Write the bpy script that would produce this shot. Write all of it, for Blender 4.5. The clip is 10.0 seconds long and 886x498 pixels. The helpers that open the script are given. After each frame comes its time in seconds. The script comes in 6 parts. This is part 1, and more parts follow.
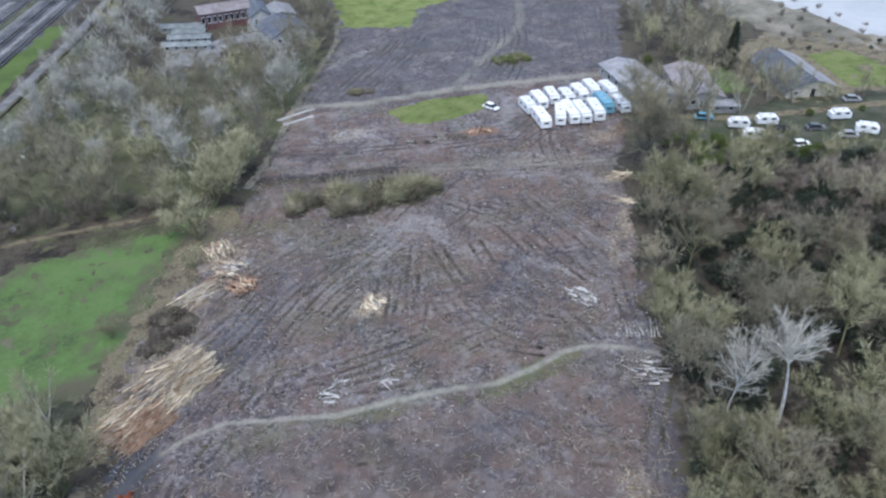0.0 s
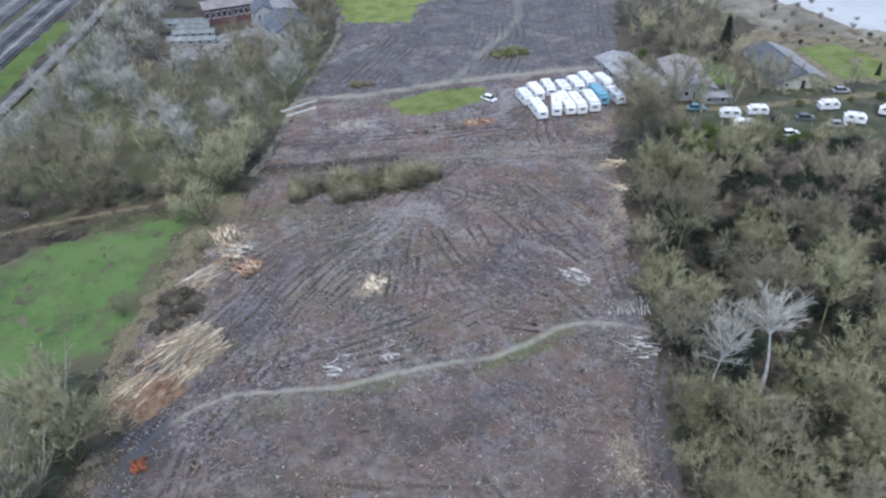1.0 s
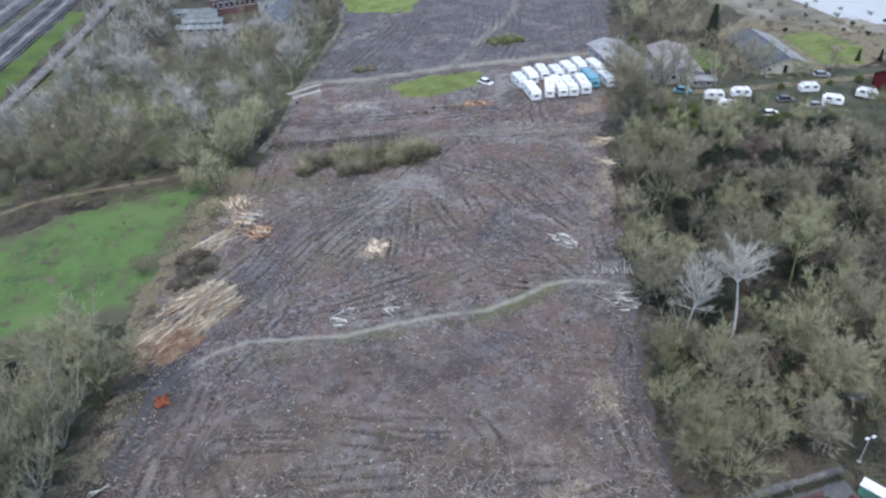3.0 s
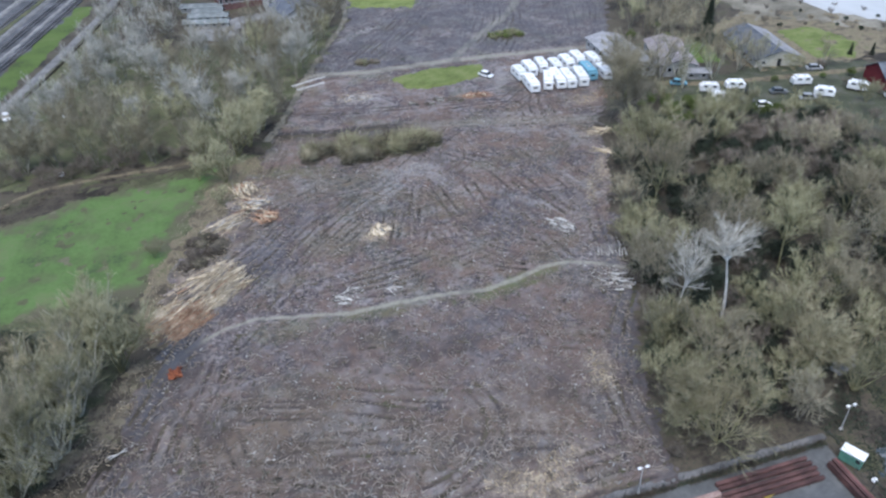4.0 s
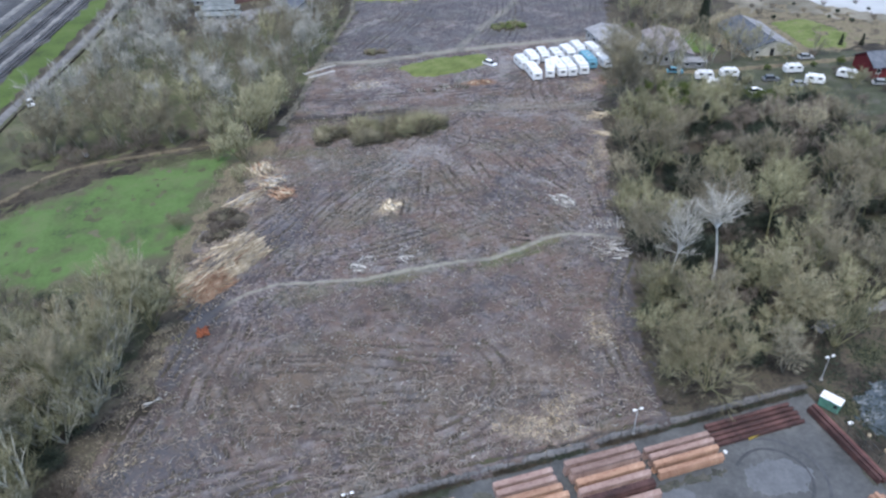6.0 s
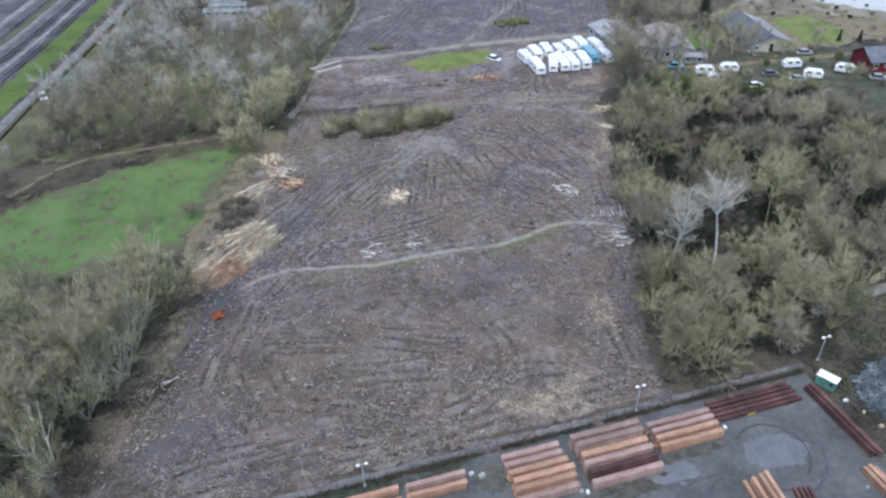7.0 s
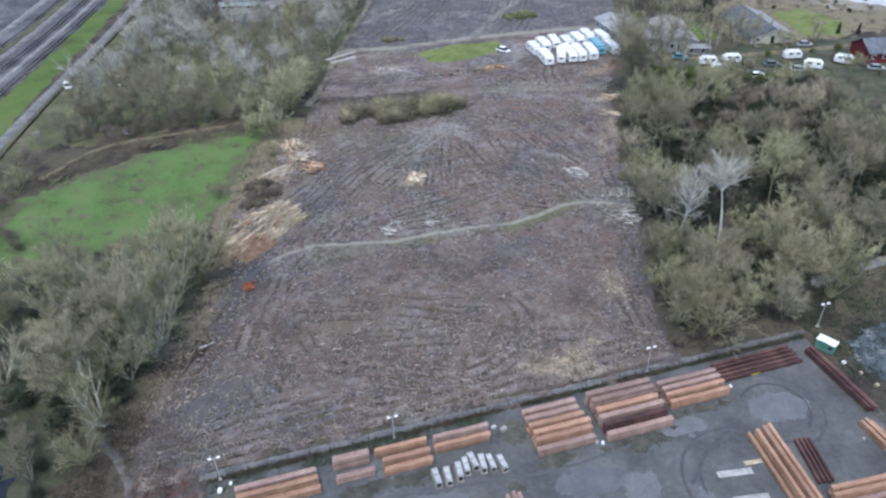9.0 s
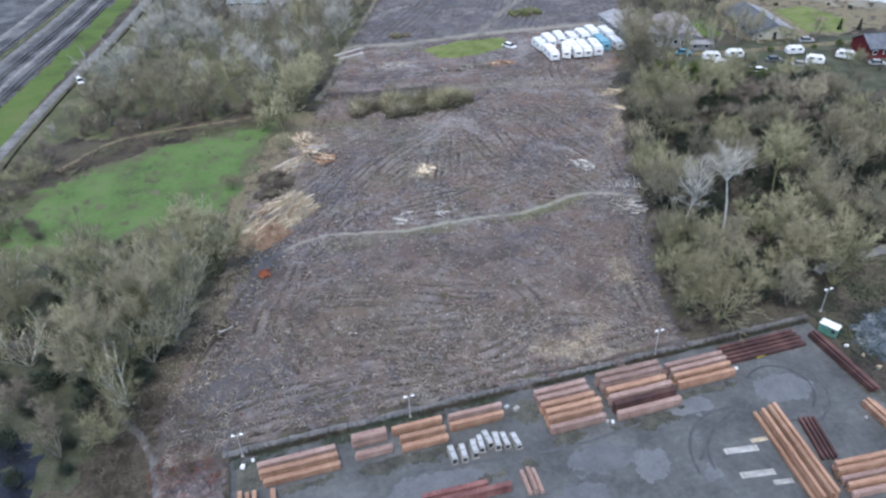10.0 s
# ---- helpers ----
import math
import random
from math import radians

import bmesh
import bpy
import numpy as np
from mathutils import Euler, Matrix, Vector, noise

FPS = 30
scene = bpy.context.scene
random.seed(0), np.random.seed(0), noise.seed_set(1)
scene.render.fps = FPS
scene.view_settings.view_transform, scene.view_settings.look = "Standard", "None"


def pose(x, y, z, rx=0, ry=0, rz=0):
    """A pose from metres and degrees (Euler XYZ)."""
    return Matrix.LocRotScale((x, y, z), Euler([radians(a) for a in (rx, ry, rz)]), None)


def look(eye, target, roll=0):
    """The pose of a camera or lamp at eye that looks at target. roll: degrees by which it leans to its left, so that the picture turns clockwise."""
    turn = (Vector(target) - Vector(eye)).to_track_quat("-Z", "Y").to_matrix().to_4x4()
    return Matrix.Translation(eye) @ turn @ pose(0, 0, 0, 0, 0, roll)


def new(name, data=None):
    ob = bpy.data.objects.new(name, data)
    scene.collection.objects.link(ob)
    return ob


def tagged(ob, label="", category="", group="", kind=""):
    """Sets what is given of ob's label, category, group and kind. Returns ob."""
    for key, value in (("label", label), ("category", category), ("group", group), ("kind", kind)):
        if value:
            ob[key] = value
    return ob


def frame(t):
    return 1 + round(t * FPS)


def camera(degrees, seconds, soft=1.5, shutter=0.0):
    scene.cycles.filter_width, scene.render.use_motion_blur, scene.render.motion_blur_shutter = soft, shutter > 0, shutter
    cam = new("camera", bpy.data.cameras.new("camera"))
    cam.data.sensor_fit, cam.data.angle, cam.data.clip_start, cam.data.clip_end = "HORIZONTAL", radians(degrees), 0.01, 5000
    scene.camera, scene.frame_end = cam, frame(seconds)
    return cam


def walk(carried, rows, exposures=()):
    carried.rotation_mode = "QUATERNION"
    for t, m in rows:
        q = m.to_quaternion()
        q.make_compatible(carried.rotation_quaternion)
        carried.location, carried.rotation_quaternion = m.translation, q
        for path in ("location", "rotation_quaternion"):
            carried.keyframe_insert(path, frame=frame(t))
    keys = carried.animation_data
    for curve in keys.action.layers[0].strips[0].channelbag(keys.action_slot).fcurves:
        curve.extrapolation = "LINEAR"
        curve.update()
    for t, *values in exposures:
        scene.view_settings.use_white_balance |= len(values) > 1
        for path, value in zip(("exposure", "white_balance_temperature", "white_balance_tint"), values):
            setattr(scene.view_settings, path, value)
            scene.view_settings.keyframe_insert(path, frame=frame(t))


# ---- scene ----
cam = camera(63.3, 10.0, soft=2.4)
METRES, EYE, TILT, LEAN, TURN = 46.75, 72.8, 0.0, 0.0, -16.0
ROWS = [
    (0.0, 0.0, 0.0, 0.0, -0.9, -35.16, 1.27),
    (0.5, 0.0008, -0.054, 0.0017, -0.89, -35.16, 1.29),
    (1.0, 0.0041, -0.1124, 0.0027, -0.89, -35.17, 1.3),
    (1.5, 0.0085, -0.1686, 0.0027, -0.88, -35.15, 1.31),
    (2.0, 0.0127, -0.2281, 0.0035, -0.88, -35.17, 1.33),
    (2.5, 0.0141, -0.2831, 0.0039, -0.85, -35.17, 1.32),
    (4.0, 0.0105, -0.4518, 0.0052, -0.71, -35.18, 1.27),
    (4.5, 0.0064, -0.5005, 0.0061, -0.7, -35.18, 1.26),
    (5.0, -0.0007, -0.5533, 0.0066, -0.67, -35.16, 1.23),
    (5.5, -0.0102, -0.6005, 0.0087, -0.67, -35.15, 1.23),
    (7.0, -0.0503, -0.7332, 0.0118, -0.62, -35.12, 1.19),
    (7.5, -0.0658, -0.7733, 0.0123, -0.62, -35.11, 1.18),
    (8.0, -0.0833, -0.8146, 0.0128, -0.61, -35.11, 1.17),
    (8.5, -0.1001, -0.8512, 0.0135, -0.6, -35.09, 1.16),
    (9.0, -0.1202, -0.8914, 0.0142, -0.61, -35.09, 1.15),
    (9.5, -0.1402, -0.9279, 0.0145, -0.6, -35.08, 1.15),
    (10.0, -0.1625, -0.9657, 0.0139, -0.61, -35.07, 1.16),
]
walk(cam, [(t, pose(0, 0, EYE, TILT, LEAN, TURN) @ pose(METRES * x, METRES * y, METRES * z, 90 + pitch, roll, yaw)) for t, x, y, z, yaw, pitch, roll in ROWS],
     exposures=((0.0, .86, 6150.0, 9.0), (10.0, .95, 6200.0, 9.0)))

# ---- light ----
world = bpy.data.worlds.new("world")
scene.world = world
world.use_nodes = True
sky = world.node_tree.nodes.new("ShaderNodeTexSky")
sky.sky_type, sky.sun_disc = "NISHITA", False
sky.sun_elevation, sky.sun_rotation = radians(67), radians(218)
sky.air_density, sky.dust_density, sky.ozone_density = 1.0, 1.5, 1.5
back = world.node_tree.nodes["Background"]
world.node_tree.links.new(sky.outputs[0], back.inputs[0])
back.inputs[1].default_value = 0.13
sun = new("sun", bpy.data.lights.new("sun", "SUN"))
sun.data.energy, sun.data.angle, sun.data.color = 1.45, radians(35), (1.0, 0.98, 0.96)
sun.matrix_world = look((-24, -31, 92), (0, 0, 0))

# ---- materials ----


def material(name, stops, scale=1.0, rough=0.85, bump=0.3, fine=8.0, metal=0.0, vary=0.15, detail=6.0, spec=0.3, bump_far=0.05, span=0.38):
    """A material of several colours mixed by noise at two scales, with relief and a tint that differs from piece to piece."""
    m = bpy.data.materials.new(name)
    m.use_nodes = True
    n, k = m.node_tree.nodes, m.node_tree.links
    b = n["Principled BSDF"]
    b.inputs["Roughness"].default_value, b.inputs["Metallic"].default_value = rough, metal
    b.inputs["Specular IOR Level"].default_value = spec
    co = n.new("ShaderNodeTexCoord")
    big, small = n.new("ShaderNodeTexNoise"), n.new("ShaderNodeTexNoise")
    big.inputs["Scale"].default_value, big.inputs["Detail"].default_value = scale, detail
    small.inputs["Scale"].default_value, small.inputs["Detail"].default_value = scale * fine, 4
    for t in (big, small):
        t.inputs["Roughness"].default_value = 0.65
        k.new(co.outputs["Object"], t.inputs["Vector"])
    mix = n.new("ShaderNodeMath")
    mix.operation = "MULTIPLY_ADD"
    k.new(small.outputs["Fac"], mix.inputs[0])
    mix.inputs[1].default_value = 0.6
    add = n.new("ShaderNodeMath")
    add.operation = "MULTIPLY_ADD"
    k.new(big.outputs["Fac"], add.inputs[0])
    add.inputs[1].default_value, add.inputs[2].default_value = 1.3, -0.45
    k.new(add.outputs[0], mix.inputs[2])
    ramp = n.new("ShaderNodeValToRGB")
    e = ramp.color_ramp.elements
    while len(e) < len(stops):
        e.new(0.5)
    for i, c in enumerate(stops):
        e[i].position, e[i].color = 0.5 + span * (i / max(1, len(stops) - 1) - 0.5), (*c, 1)
    k.new(mix.outputs[0], ramp.inputs[0])
    info = n.new("ShaderNodeObjectInfo")
    hsv = n.new("ShaderNodeHueSaturation")
    val = n.new("ShaderNodeMapRange")
    val.inputs["To Min"].default_value, val.inputs["To Max"].default_value = 1 - vary, 1 + vary
    k.new(info.outputs["Random"], val.inputs["Value"])
    k.new(val.outputs[0], hsv.inputs["Value"])
    k.new(ramp.outputs[0], hsv.inputs["Color"])
    k.new(hsv.outputs[0], b.inputs["Base Color"])
    if bump:
        bp = n.new("ShaderNodeBump")
        bp.inputs["Strength"].default_value, bp.inputs["Distance"].default_value = bump, bump_far
        k.new(small.outputs["Fac"], bp.inputs["Height"])
        k.new(bp.outputs[0], b.inputs["Normal"])
    return m


M = {}
M["litter"] = material("woodland_floor", [(.02, .018, .014), (.05, .042, .032), (.085, .072, .053), (.06, .062, .034)], 0.12, fine=14, bump=.6)
M["grass"] = material("meadow_grass", [(.055, .08, .024), (.085, .13, .028), (.1, .15, .036), (.125, .15, .05)], 0.07, fine=20, bump=.5, span=.45)
M["grass_light"] = material("yellow_green_grass", [(.09, .11, .03), (.14, .175, .05), (.18, .2, .075)], 0.2, fine=10, bump=.5)
M["dead_grass"] = material("dead_tan_grass", [(.06, .05, .036), (.12, .1, .066), (.2, .165, .11), (.11, .11, .055)], 0.3, fine=8, bump=.6)
M["rough_grass"] = material("rough_grass", [(.07, .07, .042), (.095, .105, .05), (.15, .14, .09)], 0.15, fine=14, bump=.5)
M["park_grass"] = material("trodden_grass", [(.045, .045, .032), (.065, .075, .042), (.105, .1, .08)], 0.2, fine=14, bump=.5)
M["moss_bark"] = material("mossy_green_bark", [(.125, .124, .062), (.21, .206, .112), (.325, .316, .205)], 0.8, fine=6, vary=.2)
M["straw_ground"] = material("dry_straw_ground", [(.06, .05, .042), (.12, .1, .075), (.22, .19, .14), (.15, .14, .085)], 0.45, fine=6, bump=.6)
M["reed"] = material("reed_flat", [(.1, .092, .07), (.17, .155, .12), (.25, .23, .185)], 0.08, fine=12)
M["asphalt"] = material("yard_asphalt", [(.062, .064, .065), (.082, .085, .086), (.1, .103, .104), (.128, .13, .13)], 0.13, rough=.6, fine=10, bump=.15)
M["gravel"] = material("gravel_road", [(.13, .128, .125), (.19, .187, .182), (.26, .255, .245)], 0.3, fine=10)
M["ballast"] = material("rail_ballast", [(.04, .041, .045), (.08, .081, .086), (.15, .15, .155)], 0.08, fine=20)
M["water"] = material("river_water", [(.36, .36, .35), (.43, .43, .42)], 0.03, rough=.3, bump=.1, spec=.25)
M["rust"] = material("rusty_steel", [(.16, .082, .06), (.28, .16, .108), (.4, .25, .17), (.45, .32, .24)], 0.25, rough=.7, fine=10, bump=.1, vary=.25, span=.75)
M["dark_rust"] = material("dark_rusty_steel", [(.045, .027, .026), (.085, .045, .042), (.125, .066, .06)], 0.5, rough=.75, fine=6, vary=.25)
M["steel"] = material("galvanised_steel", [(.4, .41, .42), (.54, .55, .56)], 1.0, rough=.5, metal=.1, vary=.05)
M["white"] = material("white_paint", [(.72, .73, .73), (.84, .85, .85)], 0.6, rough=.4, bump=.05, vary=.08)
M["dark"] = material("dark_rubber", [(.015, .015, .016), (.03, .03, .03)], 1.0, vary=.1)
M["glass"] = material("tinted_glass", [(.02, .024, .028), (.03, .035, .04)], 1.0, rough=.08, spec=.6, bump=0)
M["concrete"] = material("concrete", [(.25, .25, .24), (.36, .355, .34), (.43, .42, .4)], 0.6, fine=9, bump=.2)
M["wood_pale"] = material("fresh_cut_wood", [(.36, .29, .19), (.53, .44, .31), (.68, .6, .46)], 0.6, fine=8, vary=.25)
M["wood_orange"] = material("orange_cut_alder", [(.22, .125, .08), (.34, .21, .135), (.45, .31, .21)], 0.6, fine=8, vary=.25)
M["wood_grey"] = material("weathered_wood", [(.17, .15, .13), (.3, .28, .25), (.42, .4, .38)], 0.6, fine=8, vary=.3)
M["bark"] = material("grey_bark", [(.09, .082, .065), (.17, .157, .125), (.26, .245, .205)], 1.5, fine=6, vary=.25)
M["birch"] = material("pale_birch_bark", [(.28, .27, .24), (.46, .45, .42), (.58, .56, .53)], 1.0, fine=6, vary=.1)
M["birch_trunk"] = material("white_birch_bark", [(.42, .41, .37), (.64, .63, .6), (.78, .77, .74)], 1.0, fine=6, vary=.1)


# ---- shapes ----
def mesh_object(name, verts, faces, mat, parent=None, label="", smooth=False):
    me = bpy.data.meshes.new(name)
    me.from_pydata([tuple(v) for v in verts], [], [tuple(f) for f in faces])
    me.materials.append(mat)
    if smooth:
        me.polygons.foreach_set("use_smooth", [True] * len(me.polygons))
    ob = new(name, me)
    if parent:
        ob.parent = parent
    if label:
        ob["label"] = label
    return ob


def part(name, bm, mat, parent=None, label=""):
    """Links a bmesh as one mesh object under a thing or a part."""
    me = bpy.data.meshes.new(name)
    bmesh.ops.recalc_face_normals(bm, faces=bm.faces)
    bm.to_mesh(me)
    bm.free()
    me.materials.append(mat)
    ob = new(name, me)
    if parent:
        ob.parent = parent
    if label:
        ob["label"] = label
    return ob


def box(bm, x0, x1, y0, y1, z0, z1, bevel=0.0):
    r = bmesh.ops.create_cube(bm, size=1, matrix=Matrix.Translation(((x0 + x1) / 2, (y0 + y1) / 2, (z0 + z1) / 2)) @ Matrix.Diagonal((x1 - x0, y1 - y0, z1 - z0, 1)))
    if bevel:
        bmesh.ops.bevel(bm, geom=list({e for v in r["verts"] for e in v.link_edges}), offset=bevel, segments=2, affect="EDGES")
    return bm


def boxes(*dims, bevel=0.0):
    bm = bmesh.new()
    for d in dims:
        box(bm, *d, bevel=bevel)
    return bm


def rod(bm, a, b, r0, r1=None, sides=8):
    a, b = Vector(a), Vector(b)
    q = (b - a).to_track_quat("Z", "Y").to_matrix().to_4x4()
    bmesh.ops.create_cone(bm, cap_ends=True, segments=sides, radius1=r0, radius2=r0 if r1 is None else r1, depth=(b - a).length, matrix=Matrix.Translation((a + b) / 2) @ q)
    return bm


def empty(name, m, label="", category="", group="", kind=""):
    ob = new(name)
    ob.matrix_basis = m
    ob.empty_display_size = 0.3
    return tagged(ob, label, category, group, kind)


def inside(px, py, poly):
    """Distance to the polygon's edge, positive inside, for arrays of points."""
    d = np.full(px.shape, 1e9)
    odd = np.zeros(px.shape, bool)
    for (x0, y0), (x1, y1) in zip(poly, poly[1:] + poly[:1]):
        dx, dy = x1 - x0, y1 - y0
        s = np.clip(((px - x0) * dx + (py - y0) * dy) / (dx * dx + dy * dy), 0, 1)
        d = np.minimum(d, np.hypot(px - x0 - s * dx, py - y0 - s * dy))
        hit = ((y0 > py) != (y1 > py)) & (px < (x1 - x0) * (py - y0) / (y1 - y0 + 1e-12) + x0)
        odd ^= hit
    return np.where(odd, d, -d)


def along(px, py, line):
    """Distance of points from a polyline."""
    d = np.full(px.shape, 1e9)
    for (x0, y0), (x1, y1) in zip(line, line[1:]):
        dx, dy = x1 - x0, y1 - y0
        s = np.clip(((px - x0) * dx + (py - y0) * dy) / (dx * dx + dy * dy), 0, 1)
        d = np.minimum(d, np.hypot(px - x0 - s * dx, py - y0 - s * dy))
    return d


def waves(px, py, size, seed, octaves=4):
    """Smooth uneven noise from turned random lattices, about -1 to 1."""
    r = np.random.RandomState(seed)
    out, amp, tot = np.zeros(px.shape), 1.0, 0.0
    for o in range(octaves):
        tab, a, sx, sy = r.uniform(-1, 1, (128, 128)), r.uniform(0, 6.3), *r.uniform(0, 90, 2)
        u, v = (px * np.cos(a) + py * np.sin(a)) / size * 2 + sx, (py * np.cos(a) - px * np.sin(a)) / size * 2 + sy
        i, j = np.floor(u).astype(int), np.floor(v).astype(int)
        f, g = u - i, v - j
        f, g = f * f * (3 - 2 * f), g * g * (3 - 2 * g)
        i0, i1, j0, j1 = i % 128, (i + 1) % 128, j % 128, (j + 1) % 128
        out += amp * ((tab[j0, i0] * (1 - f) + tab[j0, i1] * f) * (1 - g) + (tab[j1, i0] * (1 - f) + tab[j1, i1] * f) * g)
        tot += amp * amp
        amp, size = amp * .6, size * .45
    return np.clip(1.45 * out / tot ** .5, -1.6, 1.6)


def patch(name, poly, step, mat, lift=0.04, ragged=0.8, relief=0.03, label="", category="", seed=1, layers=None, shape=None, kind="structure"):
    """A piece of ground: a grid cut to an uneven outline, whose rim dips under the ground sheet."""
    xs = np.arange(min(p[0] for p in poly) - 2, max(p[0] for p in poly) + 2 + step, step)
    ys = np.arange(min(p[1] for p in poly) - 2, max(p[1] for p in poly) + 2 + step, step)
    gx, gy = np.meshgrid(xs, ys)
    d = inside(gx, gy, poly) + ragged * waves(gx, gy, 9.0, seed) + ragged * .5 * waves(gx, gy, 2.2, seed + 1)
    z = lift + relief * waves(gx, gy, 4.0, seed + 2)
    if shape is not None:
        z = z + shape(gx, gy)
    z = np.where(d < 0, np.maximum(-.15, np.minimum(z, lift) + d * .12 - lift), z)
    keep = d > -1.2 * max(step, .6)
    ny, nx = gx.shape
    q = keep[:-1, :-1] | keep[1:, :-1] | keep[:-1, 1:] | keep[1:, 1:]
    jj, ii = np.nonzero(q)
    idx = np.stack([jj * nx + ii, jj * nx + ii + 1, (jj + 1) * nx + ii + 1, (jj + 1) * nx + ii], 1)
    used, inv = np.unique(idx, return_inverse=True)
    inv = inv.reshape(-1, 4)
    co = np.stack([gx.ravel(), gy.ravel(), z.ravel()], 1)[used]
    me = bpy.data.meshes.new(name)
    me.vertices.add(len(co))
    me.vertices.foreach_set("co", co.ravel())
    me.loops.add(inv.size)
    me.loops.foreach_set("vertex_index", inv.ravel().astype(np.int32))
    me.polygons.add(len(inv))
    me.polygons.foreach_set("loop_start", np.arange(0, inv.size, 4, dtype=np.int32))
    me.polygons.foreach_set("use_smooth", np.ones(len(inv), bool))
    me.update()
    me.validate()
    if layers:
        for key, f in layers.items():
            at = me.attributes.new(key, "FLOAT", "POINT")
            at.data.foreach_set("value", np.clip(f(co[:, 0], co[:, 1]), 0, 1).astype(np.float32))
    me.materials.append(mat)
    ob = new(name, me)
    return tagged(ob, label, category, "", kind)


def ribbon(name, line, width, mat, lift, label, category, rag=0.15, step=1.0, thick=0.06, kind="structure"):
    """A strip of ground along a smooth line."""
    pts = smooth_line(line, step)
    v, f = [], []
    for i, p in enumerate(pts):
        a, b = pts[max(0, i - 1)], pts[min(len(pts) - 1, i + 1)]
        t = (b - a) / np.linalg.norm(b - a)
        nrm = np.array([-t[1], t[0]])
        w0, w1 = width / 2 + random.uniform(-rag, rag), width / 2 + random.uniform(-rag, rag)
        for o, z in ((w0 + .15, lift - thick), (w0, lift), (0, lift + .02), (-w1, lift), (-w1 - .15, lift - thick)):
            q = p + nrm * o
            v.append((q[0], q[1], z))
    for i in range(len(pts) - 1):
        for j in range(4):
            f.append((i * 5 + j, i * 5 + j + 1, i * 5 + j + 6, i * 5 + j + 5))
    ob = mesh_object(name, v, [q[::-1] for q in f], mat, smooth=True)
    return tagged(ob, label, category, "", kind)


def smooth_line(line, step):
    p = np.array(line, float)
    s = np.r_[0, np.cumsum(np.hypot(*np.diff(p, axis=0).T))]
    u = np.arange(0, s[-1], step)
    # a soft curve through the corners
    x, y = np.interp(u, s, p[:, 0]), np.interp(u, s, p[:, 1])
    k = max(1, int(3 / step))
    ker = np.ones(2 * k + 1) / (2 * k + 1)
    xs = np.convolve(np.pad(x, k, mode="reflect", reflect_type="odd"), ker, "valid")
    ys = np.convolve(np.pad(y, k, mode="reflect", reflect_type="odd"), ker, "valid")
    return np.stack([xs, ys], 1)

# ---- ground ----
FIELD = [(-31.6, 20), (-31.8, 8), (-39, 8), (-40, 24), (-39.5, 33), (-35, 42), (-30.3, 47.2), (-28.5, 54), (-26, 63), (-24.5, 69), (-25, 76), (-21, 92), (-15, 101), (-11, 112), (-4.5, 121),
         (-1, 134), (6.4, 151.6), (9.7, 162), (20, 187), (31, 214), (33.6, 231), (36, 275), (155, 275), (128, 221), (103, 173), (92, 160), (84, 137), (77, 126),
         (71.5, 117), (65.3, 100.8), (60, 87), (54, 75), (50.7, 62.5), (41, 42), (36.5, 27), (36, 25.0), (-31.4, 25.0)]
WIND = [(-24, 62), (-20.8, 66), (-15.3, 69.2), (-10.3, 70.2), (-3.1, 68.6), (4.2, 67), (12, 67.2), (19.9, 66.8), (26.2, 65.9), (31.7, 67), (37.8, 68.9), (42.3, 68.7), (47.4, 66.3), (52, 62.8)]
TRACK = [(9, 167), (13.9, 168.5), (27.5, 165.6), (51.2, 166.2), (66.4, 165.5), (91.1, 163), (104, 158)]
PATH_N = [(51.2, 166.2), (64.6, 182.5), (82.1, 201.2), (89.1, 213.1), (96.2, 233.4), (100, 262)]
DIRT = [(-6, 136), (-1.2, 134.8), (11.1, 131.8), (21.6, 131), (38.9, 127.3), (50.7, 124.8), (73.5, 118.2)]


def spots(px, py, rows):
    """Blots of ground cover and painted shine: rows of centre, radii, turn and strength."""
    out = np.zeros(px.shape)
    for x, y, a, b, turn, s in rows:
        c, n = math.cos(radians(turn)), math.sin(radians(turn))
        u, v = ((px - x) * c + (py - y) * n) / a, ((py - y) * c - (px - x) * n) / b
        out = np.maximum(out, s * np.clip(1.5 - np.hypot(u, v) - .45 * waves(px, py, 2.5, 7), 0, 1))
    return out


